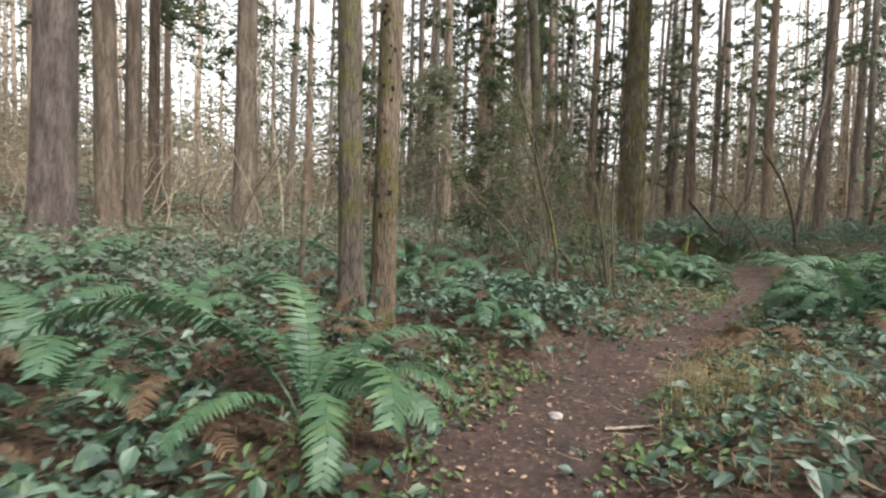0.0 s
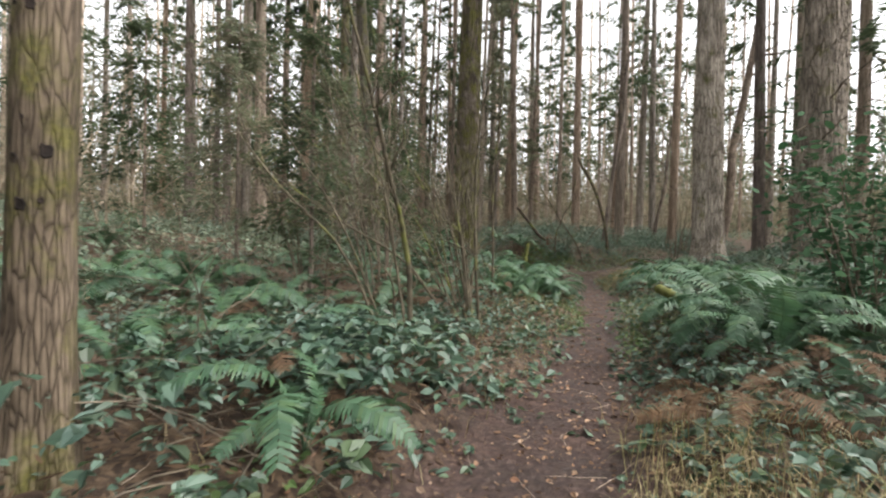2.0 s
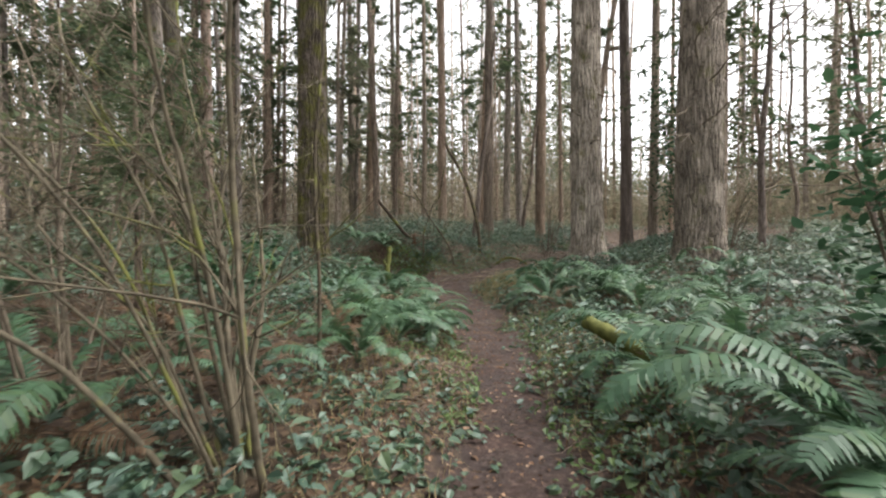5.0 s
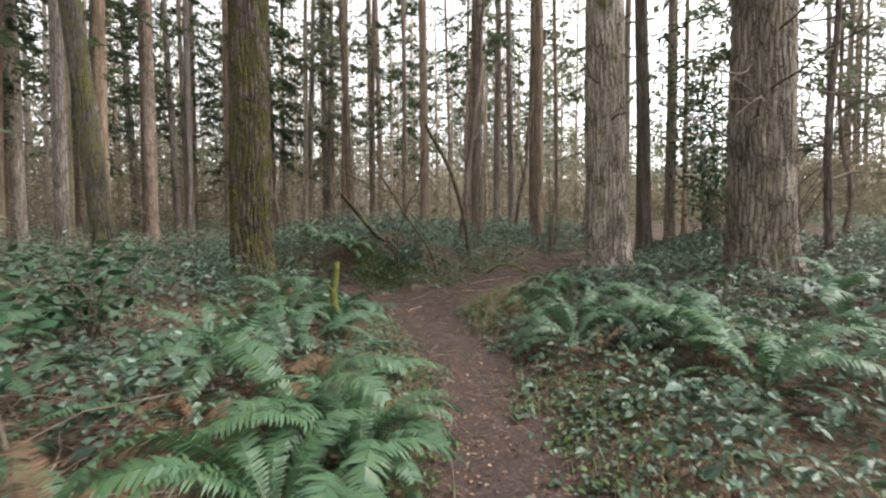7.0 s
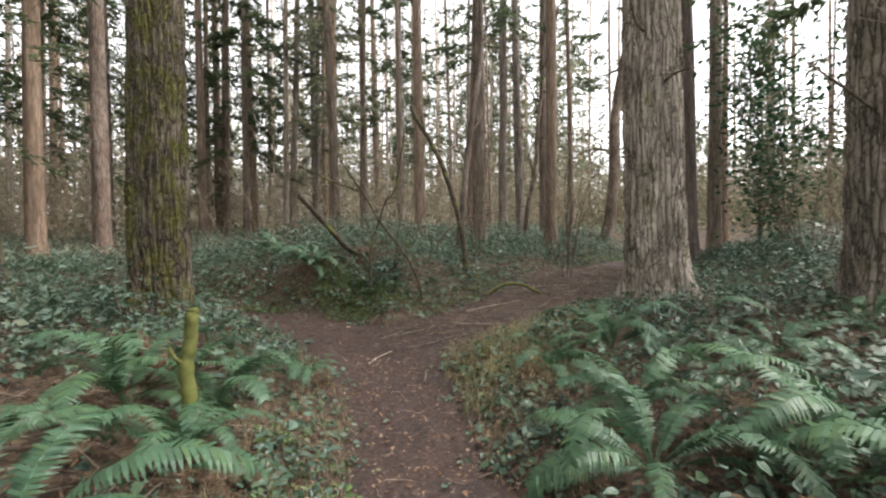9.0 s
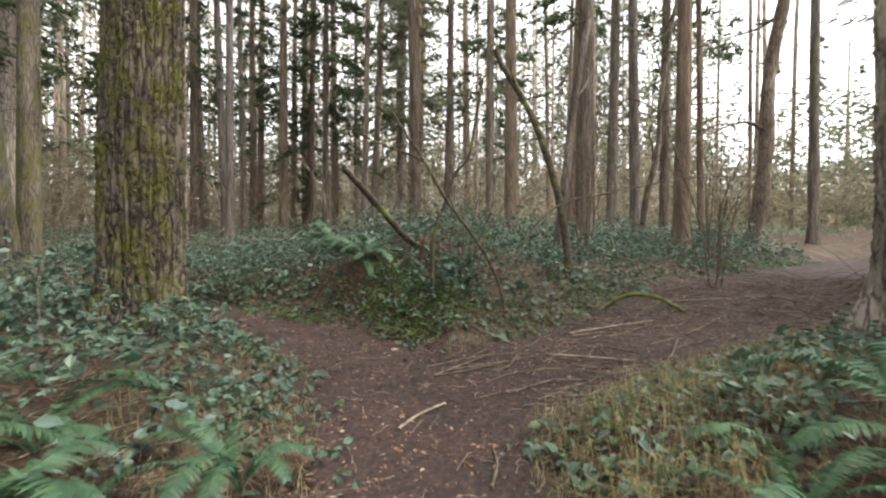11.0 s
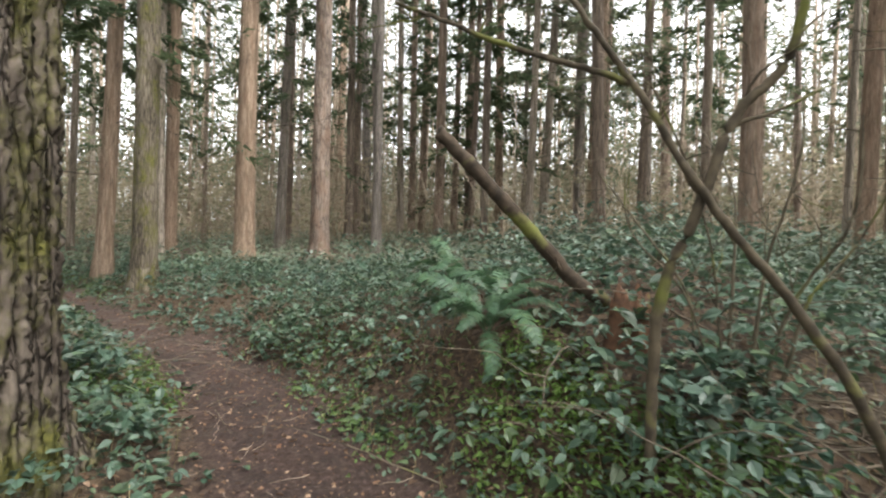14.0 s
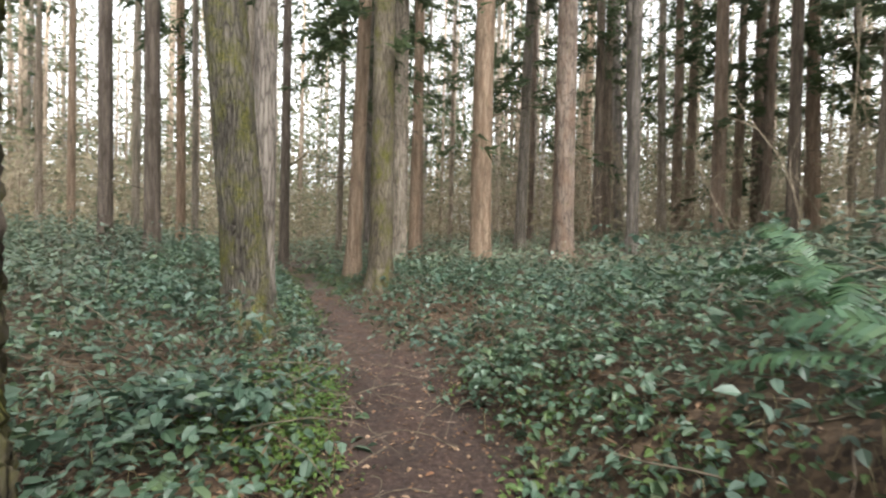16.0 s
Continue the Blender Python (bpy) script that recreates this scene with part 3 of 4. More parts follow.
# ---- large trees by the path ----
def big_tree(x, y, r, mat, seed, label, lean=(0, 0), furrow=0.03, fine_to=6.0, sides=150, rings=230, crown=True, flare=0.35, height=28):
    z = gz(x, y)
    t = thing("fir_tree", pose(x, y, z), label, "tree")
    part("trunk", trunk_mesh("trunk", r, height, mat, seed, sides, rings, furrow, lean, 0.0, flare, fine_to, -0.35), t)
    if crown:
        part("crown", CROWNS_HIGH[seed % 3], t, pose(lean[0] * 8, lean[1] * 8, 3, 0, 0, seed * 50))
    return t


tree_a = big_tree(5.45, 16.25, 0.39, BARK_MOSSY, 3, "massive old fir with deeply furrowed mossy bark beside the path", lean=(0.005, 0.0), furrow=0.05)
tree_b = big_tree(11.15, 12.3, 0.4, BARK_PALE, 5, "large pale fir with cracked plated bark beside the clearing", lean=(-0.012, 0.004), furrow=0.035)
tree_c = big_tree(12.0, 9.95, 0.5, BARK_GREY, 6, "very large fir with rough brown bark among ferns", furrow=0.035, lean=(0.004, 0))
tree_q = big_tree(3.15, 19.6, 0.23, BARK_LICHEN, 8, "leaning fir with mossy foot beside the path", lean=(-0.09, -0.045), furrow=0.014, sides=80, rings=150, flare=0.55)
tree_g = big_tree(2.3, 20.5, 0.15, BARK, 9, "straight grey fir standing behind a leaning tree", furrow=0.01, sides=60, rings=100)
tree_n = big_tree(2.2, 23.35, 0.22, BARK_LICHEN, 10, "grey fir trunk with moss collar and mossy foot", furrow=0.012, sides=60, rings=100)
tree_o = big_tree(4.5, 27.9, 0.27, BARK_RED, 11, "orange-brown fir with stripped bark in low brambles", furrow=0.012, sides=60, rings=100)
tree_p = big_tree(0.9, 26.0, 0.2, BARK, 12, "tall grey-brown fir trunk standing in low brambles", furrow=0.012, sides=60, rings=100)
twin_m = big_tree(-0.88, 3.72, 0.1, BARK_TWIN, 14, "slim mossy trunk of a forked pair beside the path", lean=(-0.025, 0.0), furrow=0.006, sides=60, rings=150, flare=0.7, crown=False, height=18)
twin_h = big_tree(-0.68, 3.95, 0.105, BARK_TWIN, 15, "dead pale trunk drilled with dark woodpecker holes", lean=(0.012, 0.0), furrow=0.004, sides=60, rings=150, flare=0.4, crown=False, height=18)

for i, (h, a, L) in enumerate(((1.45, 200, 0.25), (1.9, 330, 0.2), (2.3, 150, 0.5), (2.7, 250, 0.35))):
    part("branch_stub", limb_mesh("branch_stub", 760 + i, TWIG, L, 0.012, 1, 0.1, 6), twin_m, pose(-0.025 * h + 0.08 * math.cos(radians(a)), 0.08 * math.sin(radians(a)), h, 0, 0, a))


def hole_mesh(seed):
    """A woodpecker hole's ragged mouth: rim and shallow bowl, the shade painted in dark."""
    rng = np.random.default_rng(seed)
    n = 12
    a = np.arange(n) / n * 6.2832
    rr = 1 + 0.25 * rng.normal(size=n).clip(-1, 1)
    rim = np.c_[np.cos(a) * rr, np.zeros(n), np.sin(a) * rr * 1.2]
    mid = rim * [0.8, 1, 0.8] + [0, 0.25, 0]
    deep = rim * [0.45, 1, 0.45] + [0, 0.1, 0]
    v = np.concatenate([rim, mid, deep])
    f = [(i + b, (i + 1) % n + b, (i + 1) % n + n + b, i + n + b) for b in (0, n) for i in range(n)] + [tuple(range(2 * n, 3 * n))]
    return mesh_from("hole", v, f, HOLE)


HOLES = [hole_mesh(s) for s in range(3)]
rng = np.random.default_rng(21)
for i in range(70):
    z = 0.9 + 2.9 * rng.uniform()
    a = radians(rng.uniform(175, 365))
    r = 0.105 * (1 - 0.62 * z / 18) * 1.0
    s = rng.uniform(0.007, 0.02)
    m = Matrix.Translation((0.012 * z + r * math.cos(a), r * math.sin(a), z)) @ Matrix.Rotation(a + radians(90), 4, "Z") @ Matrix.Diagonal((s, -0.012, s * 1.1, 1))
    part("hole", HOLES[i % 3], twin_h, m)


# ---- ferns ----
def leaflets(centres, ways, normals, length, width):
    """Sword-shaped leaflets: broad at the stalk, drooping to a point."""
    L = length[:, None]
    s = unit(np.cross(ways, normals)) * width / 2
    mid, tip = centres + ways * L * 0.6, centres + ways * L - normals * L * 0.16
    v = np.stack([centres - s, centres + s, mid + s * 0.8, tip, mid - s * 0.8], 1).reshape(-1, 3)
    b = np.arange(len(centres))[:, None] * 5
    return v, [tuple(q) for q in b + [0, 1, 2, 4]] + [tuple(q) for q in b + [2, 3, 4]]


def frond_mesh(name, seed, length, rise, mat, pairs=30, width=0.16, thick=0.78):
    """An arching sword-fern frond: a stalk with two rows of narrow pointed leaflets."""
    rng = np.random.default_rng(seed)
    n = pairs
    t = np.linspace(0, 1, n + 6)
    ang = rise - (rise + 0.8) * t ** 1.55
    step = length / len(t)
    yy = np.cumsum(np.cos(ang)) * step
    zz = np.cumsum(np.sin(ang)) * step
    side = np.cumsum(rng.normal(size=len(t)) * 0.004)
    P = np.c_[side, yy, zz]
    sv, sf = tube(P[::5], np.linspace(0.005, 0.0012, len(P[::5])), 3)
    P, A, tt = P[6:], ang[6:], np.linspace(0, 1, n)
    wid = width * np.sin(np.pi * (0.12 + 0.88 * (1 - tt)) ** 0.9) ** 0.7 * (1 - 0.25 * tt) + 0.008
    C, W, N, L = [], [], [], []
    for s in (-1, 1):
        T = np.c_[np.zeros(n), np.cos(A), np.sin(A)]
        up = np.c_[np.zeros(n), -np.sin(A), np.cos(A)]
        w = unit(np.c_[np.full(n, s), np.zeros(n), np.zeros(n)] + T * (0.28 + 0.25 * tt[:, None]) + up * rng.normal(0.0, 0.12, (n, 1)) - [0, 0, 0.18])
        C.append(P), W.append(w), N.append(unit(up + rng.normal(size=(n, 3)) * 0.12)), L.append(wid * rng.uniform(0.85, 1.1, n))
    C, W, N, L = map(np.concatenate, (C, W, N, L))
    fv, ff = leaflets(C, W, N, L, length / n * thick)
    v, f = join([(sv, sf), (fv, ff)])
    return mesh_from(name, v, f, mat)


FRONDS = [frond_mesh("frond", 70 + i, L, r, FERN, 38, w) for i, (L, r, w) in enumerate(((0.95, 1.2, 0.125), (0.85, 0.95, 0.11), (1.05, 1.1, 0.13), (0.75, 0.75, 0.105), (0.9, 1.4, 0.115)))]
DEAD_FRONDS = [frond_mesh("dead_frond", 80 + i, L, r, FERN_DEAD, 32, w * 0.75, 0.6) for i, (L, r, w) in enumerate(((0.7, 0.3, 0.16), (0.6, 0.1, 0.15), (0.75, 0.55, 0.15)))]


def fern(x, y, size, count, seed, dead=2, lift=0.0):
    rng = np.random.default_rng(seed)
    t = thing("sword_fern", pose(x, y, gz(x, y) + lift), "green sword fern with arching fronds on the forest floor", "fern", "sword ferns beside the path")
    for i in range(count):
        a = 360 * (i + rng.uniform(-0.4, 0.4)) / count
        s = size * rng.uniform(0.75, 1.15)
        part("frond", FRONDS[int(rng.integers(5))], t, pose(0, 0, 0, rng.normal() * 9, rng.normal() * 14, a) @ Matrix.Diagonal((s, s, s * rng.uniform(0.85, 1.1), 1)))
    for i in range(dead):
        s = size * rng.uniform(0.7, 1.1)
        part("dead_frond", DEAD_FRONDS[int(rng.integers(3))], t, pose(0, 0, 0.02, rng.normal() * 8 - 10, rng.normal() * 15, rng.uniform(0, 360)) @ Matrix.Scale(s, 4), "withered brown frond")
    return t


for n, (x, y, s, c) in enumerate(FERNS_A + FERNS_B):
    fern(x, y, s * 1.15, c + 2, 300 + n)
rng = np.random.default_rng(31)
known = [(x, y) for x, y, _, _ in FERNS_A + FERNS_B]
k = 0
while k < 85:
    i = rng.integers(2, 18)
    p = TRAIL[i] + (TRAIL[i + 1] - TRAIL[i]) * rng.uniform() + rng.normal(size=2) * 3.2
    e = edge([p])[0]
    if e < 1.0 or min((p[0] - a) ** 2 + (p[1] - b) ** 2 for a, b in known) < 0.6 or p[1] > 13 or (p[0] > 7.2 and p[1] > 10.4):
        continue
    known.append(tuple(p))
    fern(p[0], p[1], rng.uniform(0.7, 1.1), int(rng.integers(7, 12)), 400 + k, int(rng.integers(0, 4)))
    k += 1


def withered_fern(x, y, size, count, seed):
    rng = np.random.default_rng(seed)
    t = thing("withered_fern", pose(x, y, gz(x, y) + 0.05), "collapsed rusty-brown withered fern in the undergrowth", "fern", "withered ferns")
    for i in range(count):
        a = 360 * (i + rng.uniform(-0.5, 0.5)) / count
        s = size * rng.uniform(0.7, 1.2)
        part("frond", DEAD_FRONDS[int(rng.integers(3))], t, pose(0, 0, rng.uniform(0, 0.15), rng.normal() * 14 + 8, rng.normal() * 25, a) @ Matrix.Scale(s, 4))
    return t


for n, (x, y) in enumerate(((-1.5, 1.2), (-2.1, 2.0), (-1.2, 1.9), (-1.6, 3.9), (-2.3, 4.4), (-1.0, 3.3), (0.2, 4.6), (1.3, 6.9), (3.0, 8.2), (3.5, 9.2), (3.9, 9.9), (4.6, 10.2), (5.3, 11.4), (4.9, 12.1), (7.2, 8.4),
                            (7.9, 9.4), (6.8, 9.2), (3.2, 3.9), (2.3, 3.7), (-0.4, 5.6), (0.9, 5.8), (2.2, 7.8), (1.7, 9.0))):
    withered_fern(x, y, 0.55 + 0.09 * (n % 4), 9 + n % 4, 600 + n)


# ---- ground cover, uncountable ----
def leaf_cloud(name, P, size, mat, label, category, tilt=0.45, simple=False, aspect=0.62):
    """Many small folded oval leaves at the given points."""
    n = len(P)
    r = np.random.default_rng(n)
    a = r.uniform(0, 6.283, n)
    up = unit(np.c_[r.normal(size=(n, 2)) * tilt, np.ones(n)])
    w = np.c_[np.cos(a), np.sin(a), np.zeros(n)]
    w = unit(w - up * (w * up).sum(1)[:, None] - [0, 0, 0.25])
    s = np.cross(w, up)
    L = (size * r.uniform(0.6, 1.25, n))[:, None]
    W = L * aspect
    if simple:
        v = np.stack([P, P + w * L * 0.45 + s * W / 2, P + w * L, P + w * L * 0.45 - s * W / 2], 1).reshape(-1, 3)
        f = np.arange(n * 4).reshape(-1, 4)
    else:
        dip = up * L * 0.09
        v = np.stack([P, P + w * L * 0.3 + s * W * 0.46 + dip, P + w * L * 0.68 + s * W * 0.36 + dip * 0.6, P + w * L - dip * 1.3, P + w * L * 0.68 - s * W * 0.36 + dip * 0.6,
                      P + w * L * 0.3 - s * W * 0.46 + dip], 1).reshape(-1, 3)
        b = np.arange(n)[:, None] * 6
        f = np.concatenate([b + [0, 1, 2, 3], b + [0, 3, 4, 5]])
    ob = new(name, mesh_from(name, v, f, mat))
    return tagged(ob, label, category, kind="stuff")


def scatter(n, lo, hi, rng, box, keep=None):
    """Points of the ground whose distance past the tracks' edge lies between lo and hi."""
    out = np.zeros((0, 2))
    while len(out) < n:
        p = np.c_[rng.uniform(box[0], box[1], n), rng.uniform(box[2], box[3], n)]
        e = edge(p)
        ok = (e > lo) & (e < hi)
        if keep is not None:
            ok &= keep(p, e, rng)
        out = np.r_[out, p[ok]]
    return out[:n]


def plant_points(plants, per, height, spread, rng):
    c = np.repeat(plants, per, axis=0)
    hp = np.repeat(height, per)
    off = rng.normal(size=(len(c), 2)) * spread
    q = c + off
    z = ground(q) + hp * rng.uniform(0.25, 1.0, len(c)) * np.exp(-(off ** 2).sum(1) / (2 * (spread * 2.2) ** 2))
    return np.c_[q, z]


rng = np.random.default_rng(41)
patchy = lambda p, e, r: (wave(p, 1.3, 17) + r.normal(size=len(p)) * 0.3) > -0.8 + 1.0 * ((p[:, 0] < 5.3) & (p[:, 1] > 7.5) & (p[:, 1] < 13.5))
NEARBOX = (-8, 19, -2, 26)
near_fern = np.array(known)


def bramble(name, n, lo, hi, keep, size, simple, label):
    """Brambles: leaves in threes on low mounded plants."""
    plants = scatter(n, lo, hi, rng, NEARBOX, keep)
    e = edge(plants)
    tall = (0.08 + (0.32 + 0.2 * smooth01((plants[:, 1] - 13) / 3)) * smooth01(e / 1.3)) * np.clip(1.0 + 0.9 * wave(plants, 1.7, 71), 0.35, 1.7) * rng.uniform(0.6, 1.2, len(e))
    pp = plant_points(plants, 4, tall, 0.16, rng)
    gap = np.min(np.hypot(pp[:, None, 0] - near_fern[None, :, 0], pp[:, None, 1] - near_fern[None, :, 1]), axis=1)
    pp = pp[(gap > 0.42) | (rng.uniform(size=len(pp)) < 0.15)]
    tri = np.repeat(pp, 3, axis=0) + np.c_[rng.normal(size=(len(pp) * 3, 2)) * 0.028, rng.normal(size=len(pp) * 3) * 0.012]
    leaf_cloud(name, tri, np.repeat(np.clip(size * (1 + 0.4 * rng.normal(size=len(pp))), 0.03, 0.12), 3), LEAF_HALF_HAZED if simple else LEAF, label, "undergrowth", aspect=0.72, simple=simple)


bramble("bramble_undergrowth", 10500, 0.06, 2.5, patchy, 0.057, False, "dense green bramble and evergreen leaves covering the forest floor")
# same plants farther off, in the leaf colour paled for sheen and haze
bramble("bramble_thicket", 13500, 2.4, 6.2, patchy, 0.064, True, "grey-green bramble leaves mounded between the trees")
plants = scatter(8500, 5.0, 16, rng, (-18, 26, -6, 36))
leaf_cloud("distant_undergrowth", plant_points(plants, 9, rng.uniform(0.3, 0.6, len(plants)), 0.25, rng), 0.12, LEAF_HAZED, "haze-paled grey-green brambles between the tree trunks", "undergrowth", simple=True)
plants = scatter(3800, 14, 60, rng, (-60, 70, -50, 90))
leaf_cloud("far_undergrowth", plant_points(plants, 8, rng.uniform(0.4, 0.9, len(plants)), 0.5, rng), 0.3, NEEDLE_HAZED, "haze-paled green undergrowth far between the trees", "undergrowth", simple=True)
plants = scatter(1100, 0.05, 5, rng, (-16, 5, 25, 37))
leaf_cloud("distant_brambles", plant_points(plants, 9, rng.uniform(0.3, 0.6, len(plants)), 0.25, rng), 0.15, LEAF_HAZED, "haze-paled grey-green brambles where the path leaves the wood", "undergrowth", simple=True)
plants = scatter(1500, -0.08, 0.6, rng, NEARBOX, lambda p, e, r: wave(p, 1.5, 23) > 0.0)
leaf_cloud("low_herbs", plant_points(plants, 9, rng.uniform(0.04, 0.14, len(plants)), 0.09, rng), 0.055, LEAF_LOW, "low yellow-green herbs along the path's edge", "herbs")
plants = scatter(25000, -1.4, 0.8, rng, (-2, 15, -1, 24))
q = plants + rng.normal(size=plants.shape) * 0.03
leaf_cloud("fallen_leaves", np.c_[q, ground(q) + 0.006], rng.uniform(0.012, 0.055, len(q)), LITTER, "brown fallen leaves and bark scraps on the mud", "leaf litter", tilt=0.3)
plants = scatter(9000, 0.1, 5, rng, NEARBOX, lambda p, e, r: (wave(p, 1.0, 29) + r.normal(size=len(p)) * 0.3) > -0.15 + 0.5 * (p[:, 1] > 12))
q = plants
leaf_cloud("withered_bracken", plant_points(q, 7, rng.uniform(0.05, 0.3, len(q)), 0.13, rng), 0.075, FERN_DEAD, "rusty withered bracken among the brambles", "bracken", tilt=0.9, simple=True, aspect=0.16)

def leaf_patch(x, y, r, n, size, tall, label):
    """A patch of broad bramble leaves held level over their stalks."""
    c = np.c_[x, y] + rng.normal(size=(n, 2)) * r * 0.5
    c = c[edge(c) > 0.0]
    h = np.repeat(tall * rng.uniform(0.45, 1.05, len(c)) * np.exp(-((c - [x, y]) ** 2).sum(1) / (2 * r * r)), 3)
    q = np.repeat(c, 3, axis=0) + rng.normal(size=(3 * len(c), 2)) * size * 0.45
    leaf_cloud("bramble_patch", np.c_[q, ground(q) + h + rng.normal(size=len(q)) * 0.015], np.repeat(size * rng.uniform(0.7, 1.2, len(c)), 3), LEAF, label, "undergrowth", aspect=0.76, tilt=0.35)


leaf_patch(0.5, 4.75, 0.95, 420, 0.085, 0.42, "broad glossy bramble leaves massed beside the path")
leaf_patch(4.8, 17.75, 0.6, 190, 0.085, 0.34, "broad glossy bramble leaves massed beside the path")
leaf_patch(5.75, 17.0, 0.4, 110, 0.07, 0.3, "bramble leaves crowding at a large fir's foot")
leaf_patch(8.9, 16.2, 0.55, 150, 0.075, 0.3, "bramble leaves hanging over the bank's edge")
leaf_patch(6.2, 19.4, 0.7, 240, 0.07, 0.4, "bramble leaves leaning over the path")
plants = scatter(420, 0.0, 1.0, rng, (4.2, 5.6, 17.6, 19.6))
leaf_cloud("bright_herbs", plant_points(plants, 8, rng.uniform(0.05, 0.16, len(plants)), 0.07, rng), 0.04, MOSSLEAF, "bright green low herbs beside the path", "herbs")
plants = scatter(500, 0.0, 0.8, rng, (7.9, 9.2, 15.6, 17.2))
leaf_cloud("bright_herbs", plant_points(plants, 8, rng.uniform(0.05, 0.15, len(plants)), 0.07, rng), 0.04, MOSSLEAF, "bright green low herbs at the foot of the bank", "herbs")


def blades(name, P, length, mat, label, category):
    """Thin grass blades, bent over."""
    n = len(P)
    r = np.random.default_rng(n)
    a = r.uniform(0, 6.283, n)
    out = np.c_[np.cos(a), np.sin(a), np.zeros(n)]
    s = np.c_[-np.sin(a), np.cos(a), np.zeros(n)] * 0.0017
    L = (length * r.uniform(0.5, 1.3, n))[:, None]
    m1, m2 = P + out * L * 0.2 + [0, 0, 1] * L * 0.6, P + out * L * 0.75 + [0, 0, 1] * L * r.uniform(0.3, 0.8, (n, 1))
    v = np.stack([P - s, P + s, m1 + s, m2, m1 - s], 1).reshape(-1, 3)
    b = np.arange(n)[:, None] * 5
    return tagged(new(name, mesh_from(name, v, [tuple(q) for q in (b + [0, 1, 2, 4])] + [tuple(q) for q in (b + [2, 3, 4])], mat)), label, category, kind="stuff")


for x, y, n, label in ((1.75, 3.1, 1100, "pale matted grass on the path's shoulder"), (8.9, 12.7, 900, "grey-green tufted grass at the clearing's rim"), (9.9, 12.6, 600, "straw-coloured grass near a large fir"), (7.9, 12.0, 600, "grey-green tufted grass at the clearing's rim")):
    q = np.array([x, y]) + rng.normal(size=(n, 2)) * [0.42, 0.45]
    q = q[edge(q) > -0.05]
    blades("grass_patch", np.c_[q, ground(q)], 0.26, GRASS, label, "grass")
q = scatter(6000, -0.05, 1.1, rng, (-1, 12, 0, 20), lambda p, e, r: wave(p, 1.1, 33) + r.normal(size=len(p)) * 0.3 > 0.1)
blades("grass", np.c_[q, ground(q)], 0.18, GRASS, "thin straw-coloured grass along the path", "grass")


def twig_litter(name, n, lo, hi, box, mat, label, length, radius):
    out = []
    c = scatter(n, lo, hi, rng, box)
    for x, y in c:
        a, L = rng.uniform(0, 6.283), length * rng.uniform(0.3, 1.4)
        xy = np.array([(x, y)]) + np.linspace(-0.5, 0.5, 5)[:, None] * L * np.array([[math.cos(a), math.sin(a)]]) + rng.normal(size=(5, 2)) * L * 0.05
        out.append(tube(np.c_[xy, ground(xy) + radius * rng.uniform(0.5, 3)], np.linspace(radius, radius * 0.4, 5), 4))
    return tagged(new(name, mesh_from(name, *join(out), mat)), label, "twigs", kind="stuff")


twig_litter("fallen_twigs", 900, -1.3, 1.2, (-1, 15, 0, 22), TWIG_PALE, "pale fallen twigs scattered on the mud", 0.2, 0.0026)
twig_litter("brushwood", 260, -1.4, 1.0, (8.4, 15.5, 13.2, 17.4), TWIG, "brown fallen branches littering the clearing", 0.9, 0.008)
twig_litter("dead_stems", 1300, 0.2, 5, NEARBOX, TWIG, "dark dead stems lying among the brambles", 0.7, 0.006)
twig_litter("bracken_stalks", 500, 0.3, 4, (1.5, 6, 7.5, 13.5), TWIG_PALE, "pale dead bracken stalks lying beside the path", 0.45, 0.004)


def standing_twigs(name, n, lo, hi, box, mat, label, tall, radius):
    """Thin leafless stems with a kink or two."""
    out = []
    c = scatter(n, lo, hi, rng, box)
    z = ground(c)
    for (x, y), h in zip(c, z):
        L = tall * rng.uniform(0.4, 1.3)
        p = limb_path(rng, (x, y, h - 0.05), (rng.normal() * 0.25, rng.normal() * 0.25, 1), L, -0.1, 5, 0.08)
        out.append(tube(p, np.linspace(radius, radius * 0.25, 6) * rng.uniform(0.6, 1.5), 3))
        for _ in range(3):
            i = int(rng.integers(2, 5))
            w = p[i + 1] - p[i] + rng.normal(size=3) * L * 0.12
            out.append(tube(limb_path(rng, p[i], w, L * rng.uniform(0.15, 0.4), -0.1, 3, 0.1), np.linspace(radius * 0.5, radius * 0.15, 4), 3))
    return tagged(new(name, mesh_from(name, *join(out), mat)), label, "thicket", kind="stuff")


standing_twigs("bare_thicket", 3000, 8, 40, (-34, 46, 0, 58), TWIG_HAZE, "pale brown, haze-tinted leafless thicket between the trunks", 4.2, 0.02)
def tangle(name, x, y, r, n, label):
    """Dead canes and twigs heaped crosswise over a bank."""
    out = []
    for _ in range(n):
        bx, by = x + rng.normal() * r, y + rng.normal() * r * 0.7
        a = rng.uniform(0, 6.283)
        p = limb_path(rng, (bx, by, gz(bx, by) + rng.uniform(-0.02, 0.1)), (math.cos(a), math.sin(a), rng.uniform(0.1, 0.9)), rng.uniform(0.4, 1.3), 0.9, 7, 0.07)
        out.append(tube(p, np.linspace(0.006, 0.0016, len(p)) * rng.uniform(0.5, 1.3), 4))
    return tagged(new(name, mesh_from(name, *join(out), TWIG)), label, "twigs", kind="stuff")


tangle("dead_canes", 9.6, 15.9, 0.75, 170, "tangle of dead bramble canes hanging over the bank")
tangle("dead_canes", 6.6, 20.2, 0.8, 110, "dead brown canes arching out of the brambles")
tangle("dead_canes", 4.4, 18.3, 0.7, 110, "dead brown canes arching out of the brambles")
tangle("dead_canes", 9.6, 19.5, 1.4, 220, "dead brown canes arching out of the brambles")
